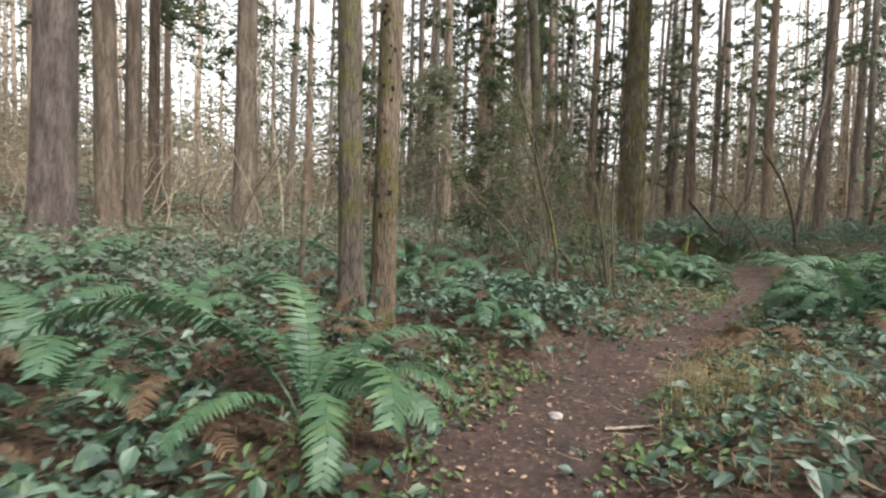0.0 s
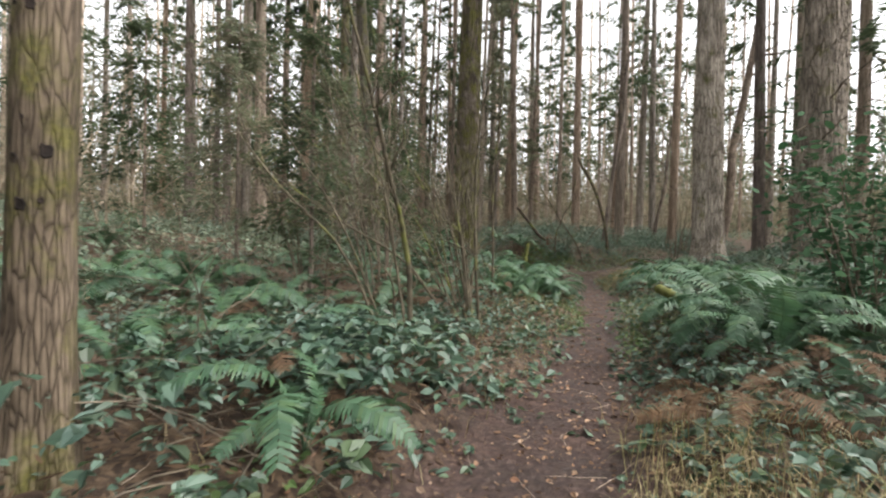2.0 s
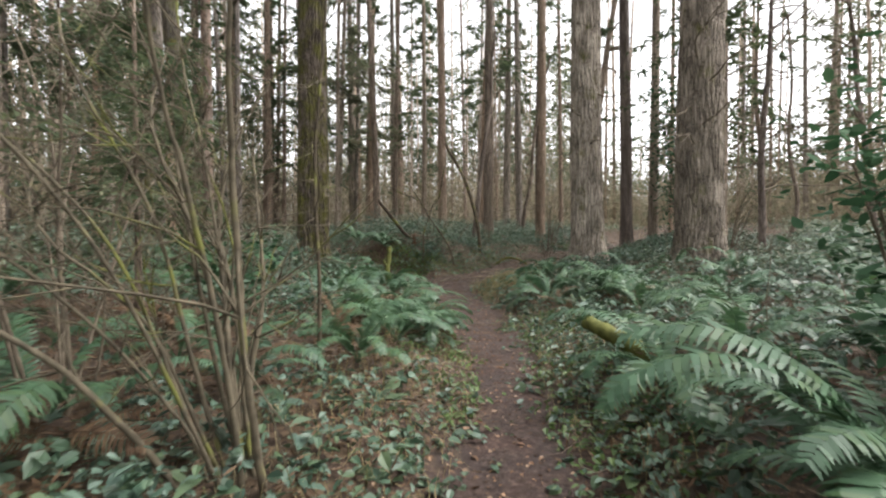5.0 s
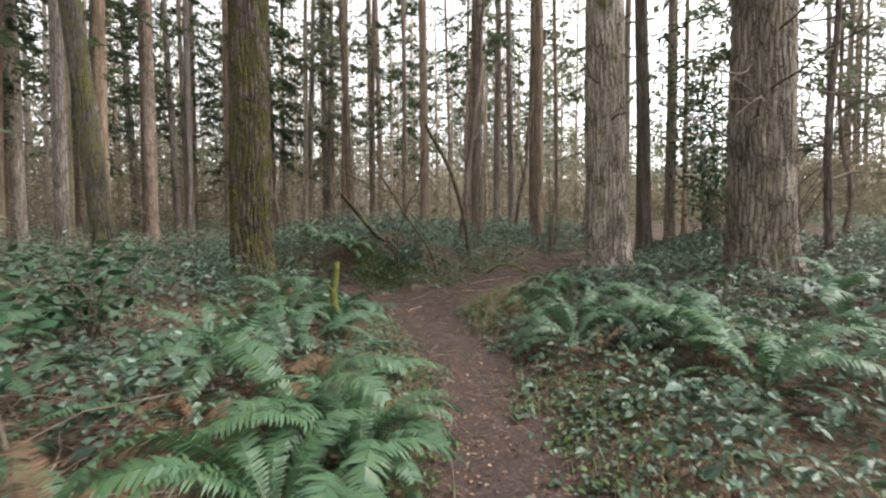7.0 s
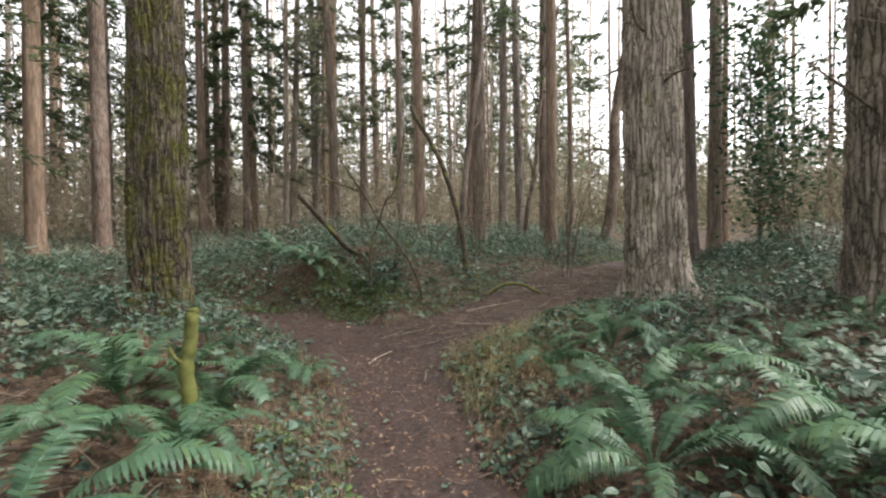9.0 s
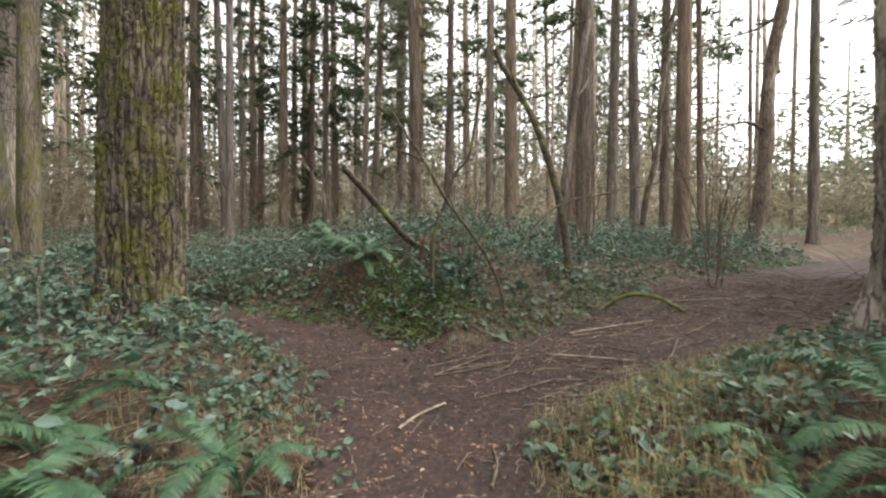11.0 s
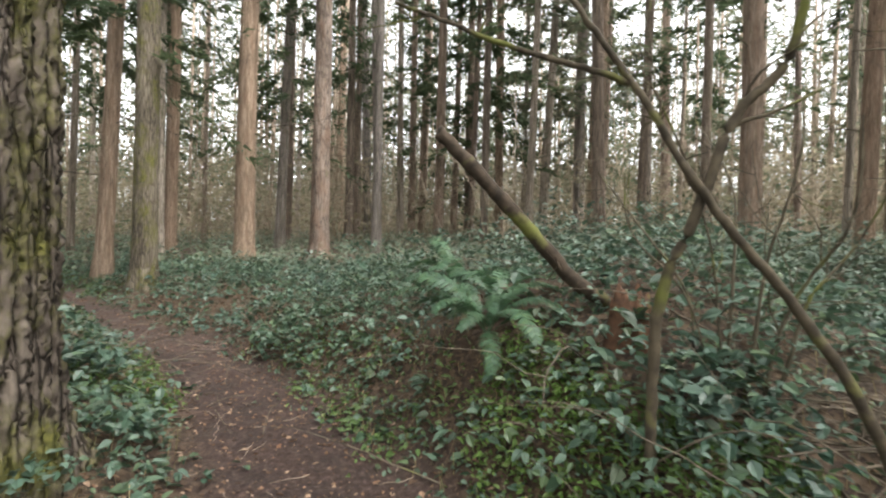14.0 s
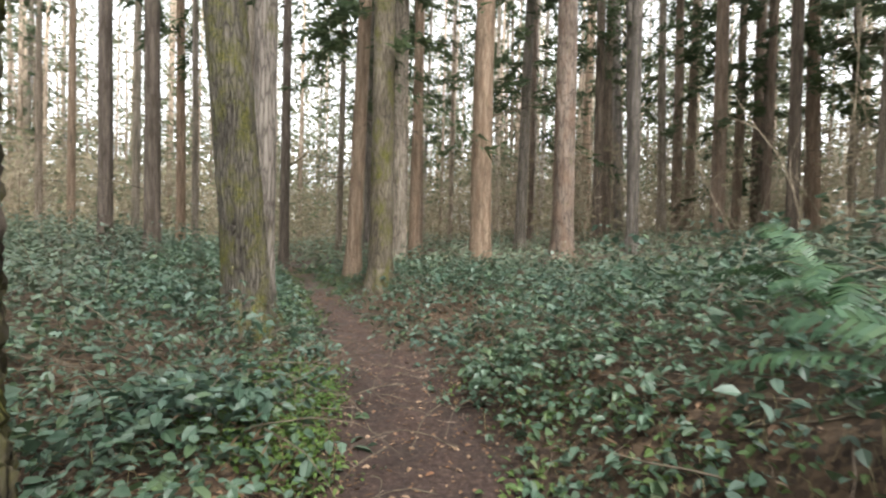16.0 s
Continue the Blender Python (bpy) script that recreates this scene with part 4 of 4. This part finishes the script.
tangle("dead_canes", 3.0, 10.2, 1.2, 220, "tangle of dead canes beside ferns")
tangle("dead_canes", -1.6, 4.2, 0.9, 160, "tangle of dead canes in rusty bracken")
tangle("dead_canes", 13.2, 14.2, 1.1, 160, "brown brushwood heaped at the clearing's edge")
standing_twigs("bare_saplings", 420, 1.2, 8, NEARBOX, TWIG, "thin leafless saplings in the undergrowth", 1.3, 0.006)

# far edge of the wood: loose boughs of fine sprays that let the sky through
def bough_cloud(name, centres, per, spread, size, mat, label):
    """Flat drooping boughs, each made of slim sprays."""
    n = len(centres) * per
    a = np.repeat(rng.uniform(0, 6.283, len(centres)), per)
    u, w, h = rng.normal(size=(3, n))
    flat = np.c_[np.cos(a), np.sin(a), np.zeros(n)], np.c_[-np.sin(a), np.cos(a), np.zeros(n)]
    P = np.repeat(centres, per, axis=0) + spread * (flat[0] * (1.2 * u)[:, None] + flat[1] * (0.7 * w)[:, None]) + np.c_[np.zeros((n, 2)), (0.28 * h - 0.16 * u ** 2) * spread]
    way = unit(rng.normal(size=(n, 3)) * [1, 1, 0.4] - [0, 0, 0.35])
    L = size * rng.uniform(0.4, 1.3, n)
    v, f = sprays(P, way, unit(rng.normal(size=(n, 3)) * [0.8, 0.8, 0.3] + [0, 0, 0.5]), L, L * 0.36)
    return tagged(new(name, mesh_from(name, v, f, mat)), label, "woods", kind="stuff")


def ring_points(m, near, far, bright):
    """Points of the wood's far ring; fewer where it opens to bright sky."""
    a, d = rng.uniform(-0.35, 3.5, m), near + (far - near) * rng.uniform(0, 1, m) ** 0.8
    c = np.c_[5 + d * np.cos(a), 12 + d * np.sin(a)]
    b1 = np.degrees(np.arctan2(c[:, 1] - 12, c[:, 0] - 7))
    return c, np.where((b1 > 8) & (b1 < 36), bright, 1.0)


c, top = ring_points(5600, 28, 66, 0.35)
bough_cloud("far_woods", np.c_[c, ground(c) + top * 19.0 * rng.uniform(0.02, 1, len(c)) ** 1.2], 52, 1.15, 0.42, NEEDLE_HAZED, "hazy green and brown foliage far behind the trunks")
# brush colours carry the haze that veils the far wood
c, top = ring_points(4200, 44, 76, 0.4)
bough_cloud("far_thicket", np.c_[c, ground(c) + 10.5 * top * rng.uniform(0, 1, len(c))], 40, 1.3, 0.55, BRUSH_HAZED, "dense pale, haze-tinted brush closing the view between far trunks")
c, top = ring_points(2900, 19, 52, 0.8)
bough_cloud("far_brush", np.c_[c, ground(c) + 3.6 * top * rng.uniform(0, 1, len(c)) ** 1.2], 46, 0.8, 0.26, BRUSH_HAZED, "pale, haze-tinted brown and green brush filling the gaps between trunks")


# ---- shrubs, leaning stems, stumps ----
def stem_mesh(name, pts, r0, r1, mat, seed, forks=0, sides=8, fork_len=0.5, droop=0.0):
    """A stem through given points, rounded, with side twigs."""
    rng = np.random.default_rng(seed)
    P = np.asarray(pts, float)
    for _ in range(3):
        Q = np.empty((2 * len(P), 3))
        Q[0::2], Q[1::2] = P, P
        mid = np.concatenate([[P[0]], np.stack([0.75 * P[:-1] + 0.25 * P[1:], 0.25 * P[:-1] + 0.75 * P[1:]], 1).reshape(-1, 3), [P[-1]]])
        P = mid
    P = P + rng.normal(size=P.shape) * min(r0, 0.02) * 0.12
    R = np.linspace(r0, r1, len(P)) * (1 + 0.05 * rng.normal(size=len(P)))
    out = [tube(P, R, sides)]
    for _ in range(forks):
        i = int(rng.integers(len(P) // 3, len(P) - 2))
        w = unit((P[i + 1] - P[i - 1])[None])[0] + rng.normal(size=3) * 0.55
        q = limb_path(rng, P[i], w, fork_len * rng.uniform(0.4, 1.2), droop, 6, 0.09)
        out.append(tube(q, np.linspace(R[i] * 0.5, 0.002, len(q)), 5))
        for _ in range(2):
            k = int(rng.integers(2, 6))
            w2 = q[k] - q[k - 1] + rng.normal(size=3) * 0.07
            q2 = limb_path(rng, q[k], w2, fork_len * rng.uniform(0.2, 0.5), droop, 4, 0.1)
            out.append(tube(q2, np.linspace(0.0035, 0.0015, len(q2)), 3))
    return mesh_from(name, *join(out), mat, True)


def shrub(x, y, stems, tall, spread, seed, label, mat=TWIG_MOSS, r=0.016, forks=5, lean=(0, 0)):
    rng = np.random.default_rng(seed)
    t = thing("leafless_shrub", pose(x, y, gz(x, y)), label, "shrub")
    for i in range(stems):
        a = rng.uniform(0, 6.283)
        o = np.array([math.cos(a), math.sin(a), 0])
        base = o * rng.uniform(0.02, 0.16) - [0, 0, 0.05]
        L, s = tall * rng.uniform(0.55, 1.1), spread * rng.uniform(0.3, 1.1)
        tip = base + o * s + np.array([lean[0], lean[1], 1.0]) * L
        mid = base + o * s * 0.28 + np.array([lean[0] * 0.4, lean[1] * 0.4, 0.5]) * L + rng.normal(size=3) * 0.06
        part("stem", stem_mesh("stem", [base, 0.6 * base + 0.4 * mid + rng.normal(size=3) * 0.03, mid, 0.5 * mid + 0.5 * tip + rng.normal(size=3) * 0.09, tip], r * rng.uniform(0.6, 1.3), 0.004, mat, seed * 50 + i, forks, 7, L * 0.42), t)
    return t


shrub(1.9, 6.4, 15, 2.5, 1.35, 1, "leafless mossy shrub with many thin arching stems beside the path", lean=(-0.26, 0.1), forks=11, r=0.015)
shrub(1.2, 7.6, 9, 2.4, 1.0, 2, "leafless twiggy shrub with brown stems behind ferns", TWIG, 0.012, 8, lean=(-0.1, 0))
shrub(0.4, 8.6, 8, 2.2, 1.0, 3, "leafless twiggy shrub with brown stems behind ferns", TWIG, 0.012, 8)
shrub(-3.2, 6.2, 6, 1.9, 0.9, 4, "bare dark shrub standing in rusty bracken", TWIG, 0.012, 5)
shrub(9.2, 16.4, 7, 1.6, 0.7, 5, "thin leafless stems growing from the bank", TWIG_MOSS, 0.01, 4)
shrub(12.3, 17.8, 8, 3.2, 0.8, 6, "clump of bare stems round the trunks", TWIG, 0.014, 5)
shrub(13.4, 15.9, 7, 2.6, 1.2, 7, "bare arching shrub at the clearing's edge", TWIG, 0.013, 6)
shrub(15.2, 17.4, 8, 3.0, 1.2, 8, "bare arching shrub at the clearing's edge", TWIG, 0.013, 6)
shrub(14.2, 10.4, 8, 2.4, 1.5, 9, "dark leafless thicket beside the very large fir", TWIG, 0.014, 7)
shrub(15.6, 12.0, 8, 2.6, 1.5, 10, "dark leafless thicket beside the very large fir", TWIG, 0.014, 7)


side_shrub = shrub(1.0, 5.32, 5, 2.1, 0.7, 12, "crooked mossy leafless shrub leaning out of the ferns", forks=8, r=0.013, lean=(-0.3, -0.1))
zs = gz(1.0, 5.32)
part("stem", stem_mesh("stem", np.array([(1.02, 5.34, zs - 0.05), (1.03, 5.3, 0.8), (0.95, 5.25, 1.28), (0.83, 5.1, 1.55), (0.75, 4.99, 1.78), (0.62, 4.88, 2.2), (0.45, 4.8, 2.7)]) - [1.0, 5.32, zs], 0.024, 0.008, TWIG_MOSS, 1201, 9, 9, 0.7), side_shrub)


tall_stem = thing("bare_sapling", pose(2.6, 7.45, gz(2.6, 7.45)), "dark slender leafless sapling standing beside the path", "sapling")
part("stem", stem_mesh("stem", [(0, 0, -0.05), (0.02, 0.01, 0.7), (-0.02, 0.03, 1.4), (0.05, 0.0, 2.2), (0.12, 0.03, 3.1)], 0.017, 0.006, STEM_DARK, 1301, 6, 9, 0.5), tall_stem)


def loose(name, pts, r0, r1, mat, label, category, seed, forks=0, sides=14, fork_len=0.4):
    o = np.asarray(pts[0], float)
    ob = new(name, stem_mesh(name, np.asarray(pts, float) - o, r0, r1, mat, seed, forks, sides, fork_len))
    ob.location = o
    return tagged(ob, label, category)


# crossing saplings on the bank
sap = thing("leaning_sapling", pose(9.45, 15.7, gz(9.45, 15.7)), "slender mossy sapling leaning over the path and forking", "sapling")
zb = gz(9.45, 15.7)
part("stem", stem_mesh("stem", np.array([(9.45, 15.7, zb - 0.05), (9.3, 15.73, 1.07), (8.98, 15.79, 1.54), (8.7, 15.85, 1.88), (8.46, 16.01, 2.4), (8.22, 16.07, 2.75), (8.05, 16.12, 3.05)]) - [9.45, 15.7, zb], 0.025, 0.01, STEM_DARK, 901, 3, 10, 0.4), sap)
part("branch", stem_mesh("branch", np.array([(8.46, 16.01, 2.4), (8.3, 16.06, 2.48), (7.94, 16.13, 2.59), (7.64, 16.19, 2.73), (7.43, 16.24, 2.82)]) - [9.45, 15.7, zb], 0.017, 0.008, STEM_DARK, 902, 3, 8, 0.3), sap)
zb = gz(8.57, 16.02)
sap = thing("leaning_sapling", pose(8.57, 16.02, zb), "thin crooked sapling crossing another on the bank", "sapling")
part("stem", stem_mesh("stem", np.array([(8.57, 16.02, zb - 0.05), (8.55, 15.98, 1.2), (8.55, 15.96, 1.54), (8.69, 15.9, 1.9), (8.8, 15.88, 2.28), (8.96, 15.82, 2.41), (8.99, 15.77, 2.64), (9.01, 15.7, 2.95), (9.1, 15.7, 3.4)]) - [8.57, 16.02, zb], 0.025, 0.015, STEM_DARK, 903, 3, 10, 0.5), sap)

loose("leaning_log", [(8.98, 17.24, gz(8.98, 17.24) - 0.05), (8.6, 17.18, 1.46), (8.3, 17.13, 1.8), (7.98, 17.08, 2.12), (7.66, 17.04, 2.43)], 0.054, 0.042, LOG_MOSS, "broken mossy trunk slanting up out of the bank", "log", 905, 1, 16, 0.5)
bent = thing("leaning_tree", pose(10.95, 16.4, gz(10.95, 16.4)), "bent bare tree leaning over the clearing's edge", "tree")
part("trunk", stem_mesh("trunk", np.array([(10.95, 16.4, gz(10.95, 16.4) - 0.05), (10.85, 16.45, 1.9), (10.57, 16.57, 2.94), (10.3, 16.7, 3.6), (10.0, 16.81, 4.06), (9.92, 16.85, 4.3)]) - [10.95, 16.4, gz(10.95, 16.4)], 0.062, 0.036, STEM_DARK, 906, 2, 14, 0.8), bent)
loose("arching_branch", [(10.9, 15.68, gz(10.9, 15.68)), (11.1, 15.4, gz(11.1, 15.4) + 0.24), (11.34, 15.12, gz(11.34, 15.12) + 0.2), (11.5, 14.86, gz(11.5, 14.86) + 0.02)], 0.03, 0.024, MOSS_FULL, "moss-covered fallen branch arching over the litter", "branch", 907)
loose("bare_branch", [(9.6, 16.15, gz(9.6, 16.15)), (10.2, 15.92, 1.95), (11.05, 15.64, 2.09), (12.2, 15.46, 2.35), (13.27, 15.32, 2.4)], 0.014, 0.006, TWIG, "thin bare branch arching across the clearing", "branch", 908, 4, 8, 0.5)
zb = gz(5.32, 11.8)
post_t = thing("mossy_snag", pose(5.32, 11.8, zb), "short mossy dead stem standing among ferns", "snag")
part("stem", stem_mesh("stem", [(0, 0, -0.05), (0.01, 0, 0.3), (-0.02, 0, 0.5), (0.02, 0, 0.7), (0.03, 0, 0.88)], 0.052, 0.036, MOSS_FULL, 909, 0, 12), post_t)
part("stub", stem_mesh("stub", [(0, 0, 0.55), (-0.07, -0.02, 0.58), (-0.1, -0.02, 0.66)], 0.018, 0.01, MOSS_FULL, 910, 0, 8), post_t)
zb = gz(-1.4, 3.8)
loose("dark_snag", [(-1.38, 3.83, zb - 0.05), (-1.3, 3.7, zb + 0.35), (-1.25, 3.6, 0.95), (-1.2, 3.48, 1.48)], 0.026, 0.016, TWIG, "dark thin dead stem standing in rusty bracken", "snag", 911, 1, 9, 0.4)
loose("mossy_log", [(4.78, 6.98, 0.62), (4.8, 6.75, 0.55), (4.78, 6.5, 0.47), (4.85, 6.1, 0.36)], 0.06, 0.08, MOSS_FULL, "short moss-covered log leaning beside the path", "log", 912)
loose("pale_stick", [(7.35, 13.55, gz(7.35, 13.55) + 0.012), (7.55, 13.7, gz(7.55, 13.7) + 0.02), (7.81, 13.83, gz(7.81, 13.83) + 0.02)], 0.012, 0.007, TWIG_PALE, "pale peeled stick lying on the mud", "stick", 913)
for k, (x, y, a, L) in enumerate(((8.3, 14.6, 20, 0.7), (9.4, 14.1, -50, 0.8), (10.4, 14.9, -10, 1.1), (11.6, 14.4, 15, 1.8), (9.0, 15.2, -70, 0.5), (12.3, 15.2, -30, 1.4), (7.7, 12.9, 60, 0.4), (0.9, 2.2, -70, 0.4), (1.0, 2.75, 10, 0.3), (10.1, 13.8, 35, 1.1))):
    c, s = math.cos(radians(a)) * L / 2, math.sin(radians(a)) * L / 2
    pts = [(x - c, y - s, gz(x - c, y - s) + 0.012), (x + 0.04, y, gz(x, y) + 0.02), (x + c, y + s, gz(x + c, y + s) + 0.012)]
    loose("fallen_stick", pts, 0.011, 0.006, TWIG_PALE if k % 3 else TWIG, "bare fallen stick lying on muddy litter", "stick", 920 + k, 1, 7, 0.2)


def stump(x, y, r, h, seed, label):
    """A rotten stump: a hollow, ragged ring of wood."""
    rng = np.random.default_rng(seed)
    n = 40
    a = np.arange(n) / n * 6.2832
    rag = h * (0.7 + 0.5 * np.abs(wave(np.c_[a * 3, a * 0], 1.3, seed))) + rng.normal(size=n) * 0.02
    rr = r * (1 + 0.12 * np.sin(a * 4 + seed) + 0.05 * rng.normal(size=n))
    rows = []
    for f, zf in ((1.35, -0.1), (1.12, 0.15), (1.0, 0.5), (0.92, 1.0), (0.72, 0.92), (0.55, 0.45)):
        rows.append(np.c_[np.cos(a) * rr * f, np.sin(a) * rr * f, zf * rag if zf > 0 else np.full(n, -0.1)])
    v = np.concatenate(rows)
    f = [(i * n + j, i * n + (j + 1) % n, (i + 1) * n + (j + 1) % n, (i + 1) * n + j) for i in range(5) for j in range(n)] + [tuple(5 * n + j for j in range(n))]
    ob = new("rotten_stump", mesh_from("rotten_stump", v, f, CUT_WOOD, True))
    ob.location = (x, y, gz(x, y))
    return tagged(ob, label, "stump")


stump(8.85, 16.9, 0.12, 0.28, 1, "crumbling reddish-brown rotten stump on the bank")
stump(5.2, 13.2, 0.1, 0.45, 2, "small rotten stump overgrown with twigs")


def pebble(x, y, r, seed, label, name="stone", mat=STONE, cat="stone"):
    bm = bmesh.new()
    bmesh.ops.create_icosphere(bm, subdivisions=2, radius=r)
    for v in bm.verts:
        v.co *= 1 + 0.3 * noise.noise(v.co * (1.3 / r) + Vector((seed, 0, 0)))
        v.co.z *= 0.55
    me = bpy.data.meshes.new(name)
    bm.to_mesh(me)
    bm.free()
    me.materials.append(mat)
    ob = new(name, me)
    ob.location = (x, y, gz(x, y) + r * 0.3)
    return tagged(ob, label, cat)


pebble(0.6, 2.9, 0.045, 1, "pale angular stone lying on the muddy path")
pebble(7.9, 15.45, 0.035, 2, "pale wood chip lying on the muddy path", "wood_chip", TWIG_PALE, "wood chip")


def leafy_shrub(x, y, tall, spread, count, size, seed, label, mat=LEAF_BIG, low=0.3):
    """An evergreen shrub: stems that carry clouds of broad leaves."""
    rng = np.random.default_rng(seed)
    t = thing("evergreen_shrub", pose(x, y, gz(x, y)), label, "shrub")
    tips = []
    for i in range(7):
        a = rng.uniform(0, 6.283)
        o = np.array([math.cos(a), math.sin(a), 0]) * spread * rng.uniform(0.3, 1.0)
        L = tall * rng.uniform(0.6, 1.0)
        pts = [(0, 0, -0.05), o * 0.2 + [0, 0, L * 0.35], o * 0.6 + [0, 0, L * 0.7], o + [0, 0, L]]
        part("stem", stem_mesh("stem", pts, 0.014, 0.005, TWIG, seed * 10 + i, 2, 6, 0.4), t)
        tips += [np.array(p) for p in pts[1:]]
    tips = np.array(tips)
    c = tips[rng.integers(len(tips), size=count)] + rng.normal(size=(count, 3)) * [spread * 0.28, spread * 0.28, tall * 0.12]
    c = c[c[:, 2] > low]
    n = len(c)
    w = unit(rng.normal(size=(n, 3)) * [1, 1, 0.35] - [0, 0, 0.2])
    up = unit(np.c_[rng.normal(size=(n, 2)) * 0.5, np.ones(n)])
    s = unit(np.cross(w, up))
    L = (size * rng.uniform(0.6, 1.2, n))[:, None]
    W = L * 0.5
    v = np.stack([c, c + w * L * 0.3 + s * W * 0.5, c + w * L * 0.7 + s * W * 0.4, c + w * L, c + w * L * 0.7 - s * W * 0.4, c + w * L * 0.3 - s * W * 0.5], 1).reshape(-1, 3)
    b = np.arange(n)[:, None] * 6
    tagged(part("foliage", mesh_from("foliage", v, np.concatenate([b + [0, 1, 2, 3], b + [0, 3, 4, 5]]), mat), t), kind="stuff")
    return t


leafy_shrub(4.5, 4.45, 1.8, 0.6, 800, 0.1, 1, "dark evergreen shrub with broad glossy leaves above ferns")
leafy_shrub(5.25, 5.05, 1.8, 0.6, 800, 0.1, 2, "dark evergreen shrub with broad glossy leaves above ferns")
leafy_shrub(17.5, 13.6, 6.0, 1.3, 1800, 0.16, 3, "tall dark evergreen shrub between large firs")
leafy_shrub(16.2, 12.6, 4.0, 1.2, 1200, 0.15, 4, "tall dark evergreen shrub between large firs")
leafy_shrub(2.4, 9.6, 0.9, 0.5, 260, 0.13, 5, "low broad-leaved evergreen bush in the undergrowth")
leafy_shrub(3.0, 11.6, 0.9, 0.5, 260, 0.13, 6, "low broad-leaved evergreen bush in the undergrowth")


def bare_tree(x, y, r, tall, lean, seed, label, limbs=9):
    """A leafless broad-leaved tree: leaning tapered trunk and forking limbs."""
    rng = np.random.default_rng(seed)
    z = gz(x, y)
    t = thing("bare_tree", pose(x, y, z), label, "tree")
    pts = [np.array([lean[0] * h, lean[1] * h, h]) + (rng.normal(size=3) * 0.08 if h > 0 else 0) for h in np.linspace(-0.1, tall, 7)]
    part("trunk", stem_mesh("trunk", pts, r, r * 0.35, BARK_DARK, seed * 7, 0, 14), t)
    for i in range(limbs):
        h = tall * rng.uniform(0.15, 0.95)
        a = rng.uniform(0, 6.283)
        s = np.array([lean[0] * h, lean[1] * h, h])
        d = np.array([math.cos(a), math.sin(a), rng.uniform(0.1, 0.8)])
        L = rng.uniform(1.0, 2.6)
        q = limb_path(rng, s, d, L, 0.1, 5, 0.12)
        part("limb", stem_mesh("limb", q, r * 0.3, 0.006, TWIG, seed * 31 + i, 5, 6, 0.8), t)
    return t


bare_tree(14.4, 9.7, 0.09, 7, (0.05, 0.0), 1, "dark leafless tree with crooked limbs at the wood's edge", 12)
bare_tree(19.2, 19.2, 0.22, 14, (0.13, -0.05), 2, "leaning bare trunk at the clearing's bright edge", 12)
bare_tree(17.2, 8.2, 0.08, 8, (-0.05, 0.1), 6, "dark leafless tree with crooked limbs at the wood's edge", 14)
bare_tree(20.5, 12.2, 0.1, 9, (0.0, 0.05), 7, "dark leafless tree with crooked limbs at the wood's edge", 14)
bare_tree(15.8, 6.2, 0.09, 8, (0.08, 0.0), 8, "dark leafless tree with crooked limbs at the wood's edge", 14)
bare_tree(18.0, 10.5, 0.07, 7, (0.1, 0.05), 3, "dark leafless tree with crooked limbs at the wood's edge", 12)
bare_tree(16.6, 20.6, 0.1, 8, (0.1, -0.08), 4, "slim leafless tree leaning over the clearing", 8)
bare_tree(12.3, 18.6, 0.1, 8, (0.12, -0.04), 5, "slim leafless tree growing from a clump", 7)


# dead limbs of the large firs
for tree, r, spots in ((tree_c, 0.45, ((2.6, 195, 2.6), (3.0, 215, 3.0), (3.4, 180, 2.4), (3.9, 230, 2.8), (2.2, 160, 1.8), (4.4, 200, 3.0), (3.2, 330, 2.2))), (tree_b, 0.36, ((2.9, 230, 0.9), (3.6, 190, 1.6), (4.1, 260, 1.4), (3.2, 20, 1.0)))):
    for i, (h, a, L) in enumerate(spots):
        me = limb_mesh("dead_limb", 700 + i, TWIG, L, 0.02, 7, 0.15, 6)
        part("dead_limb", me, tree, pose(r * math.cos(radians(a)), r * math.sin(radians(a)), h, 0, 0, a))
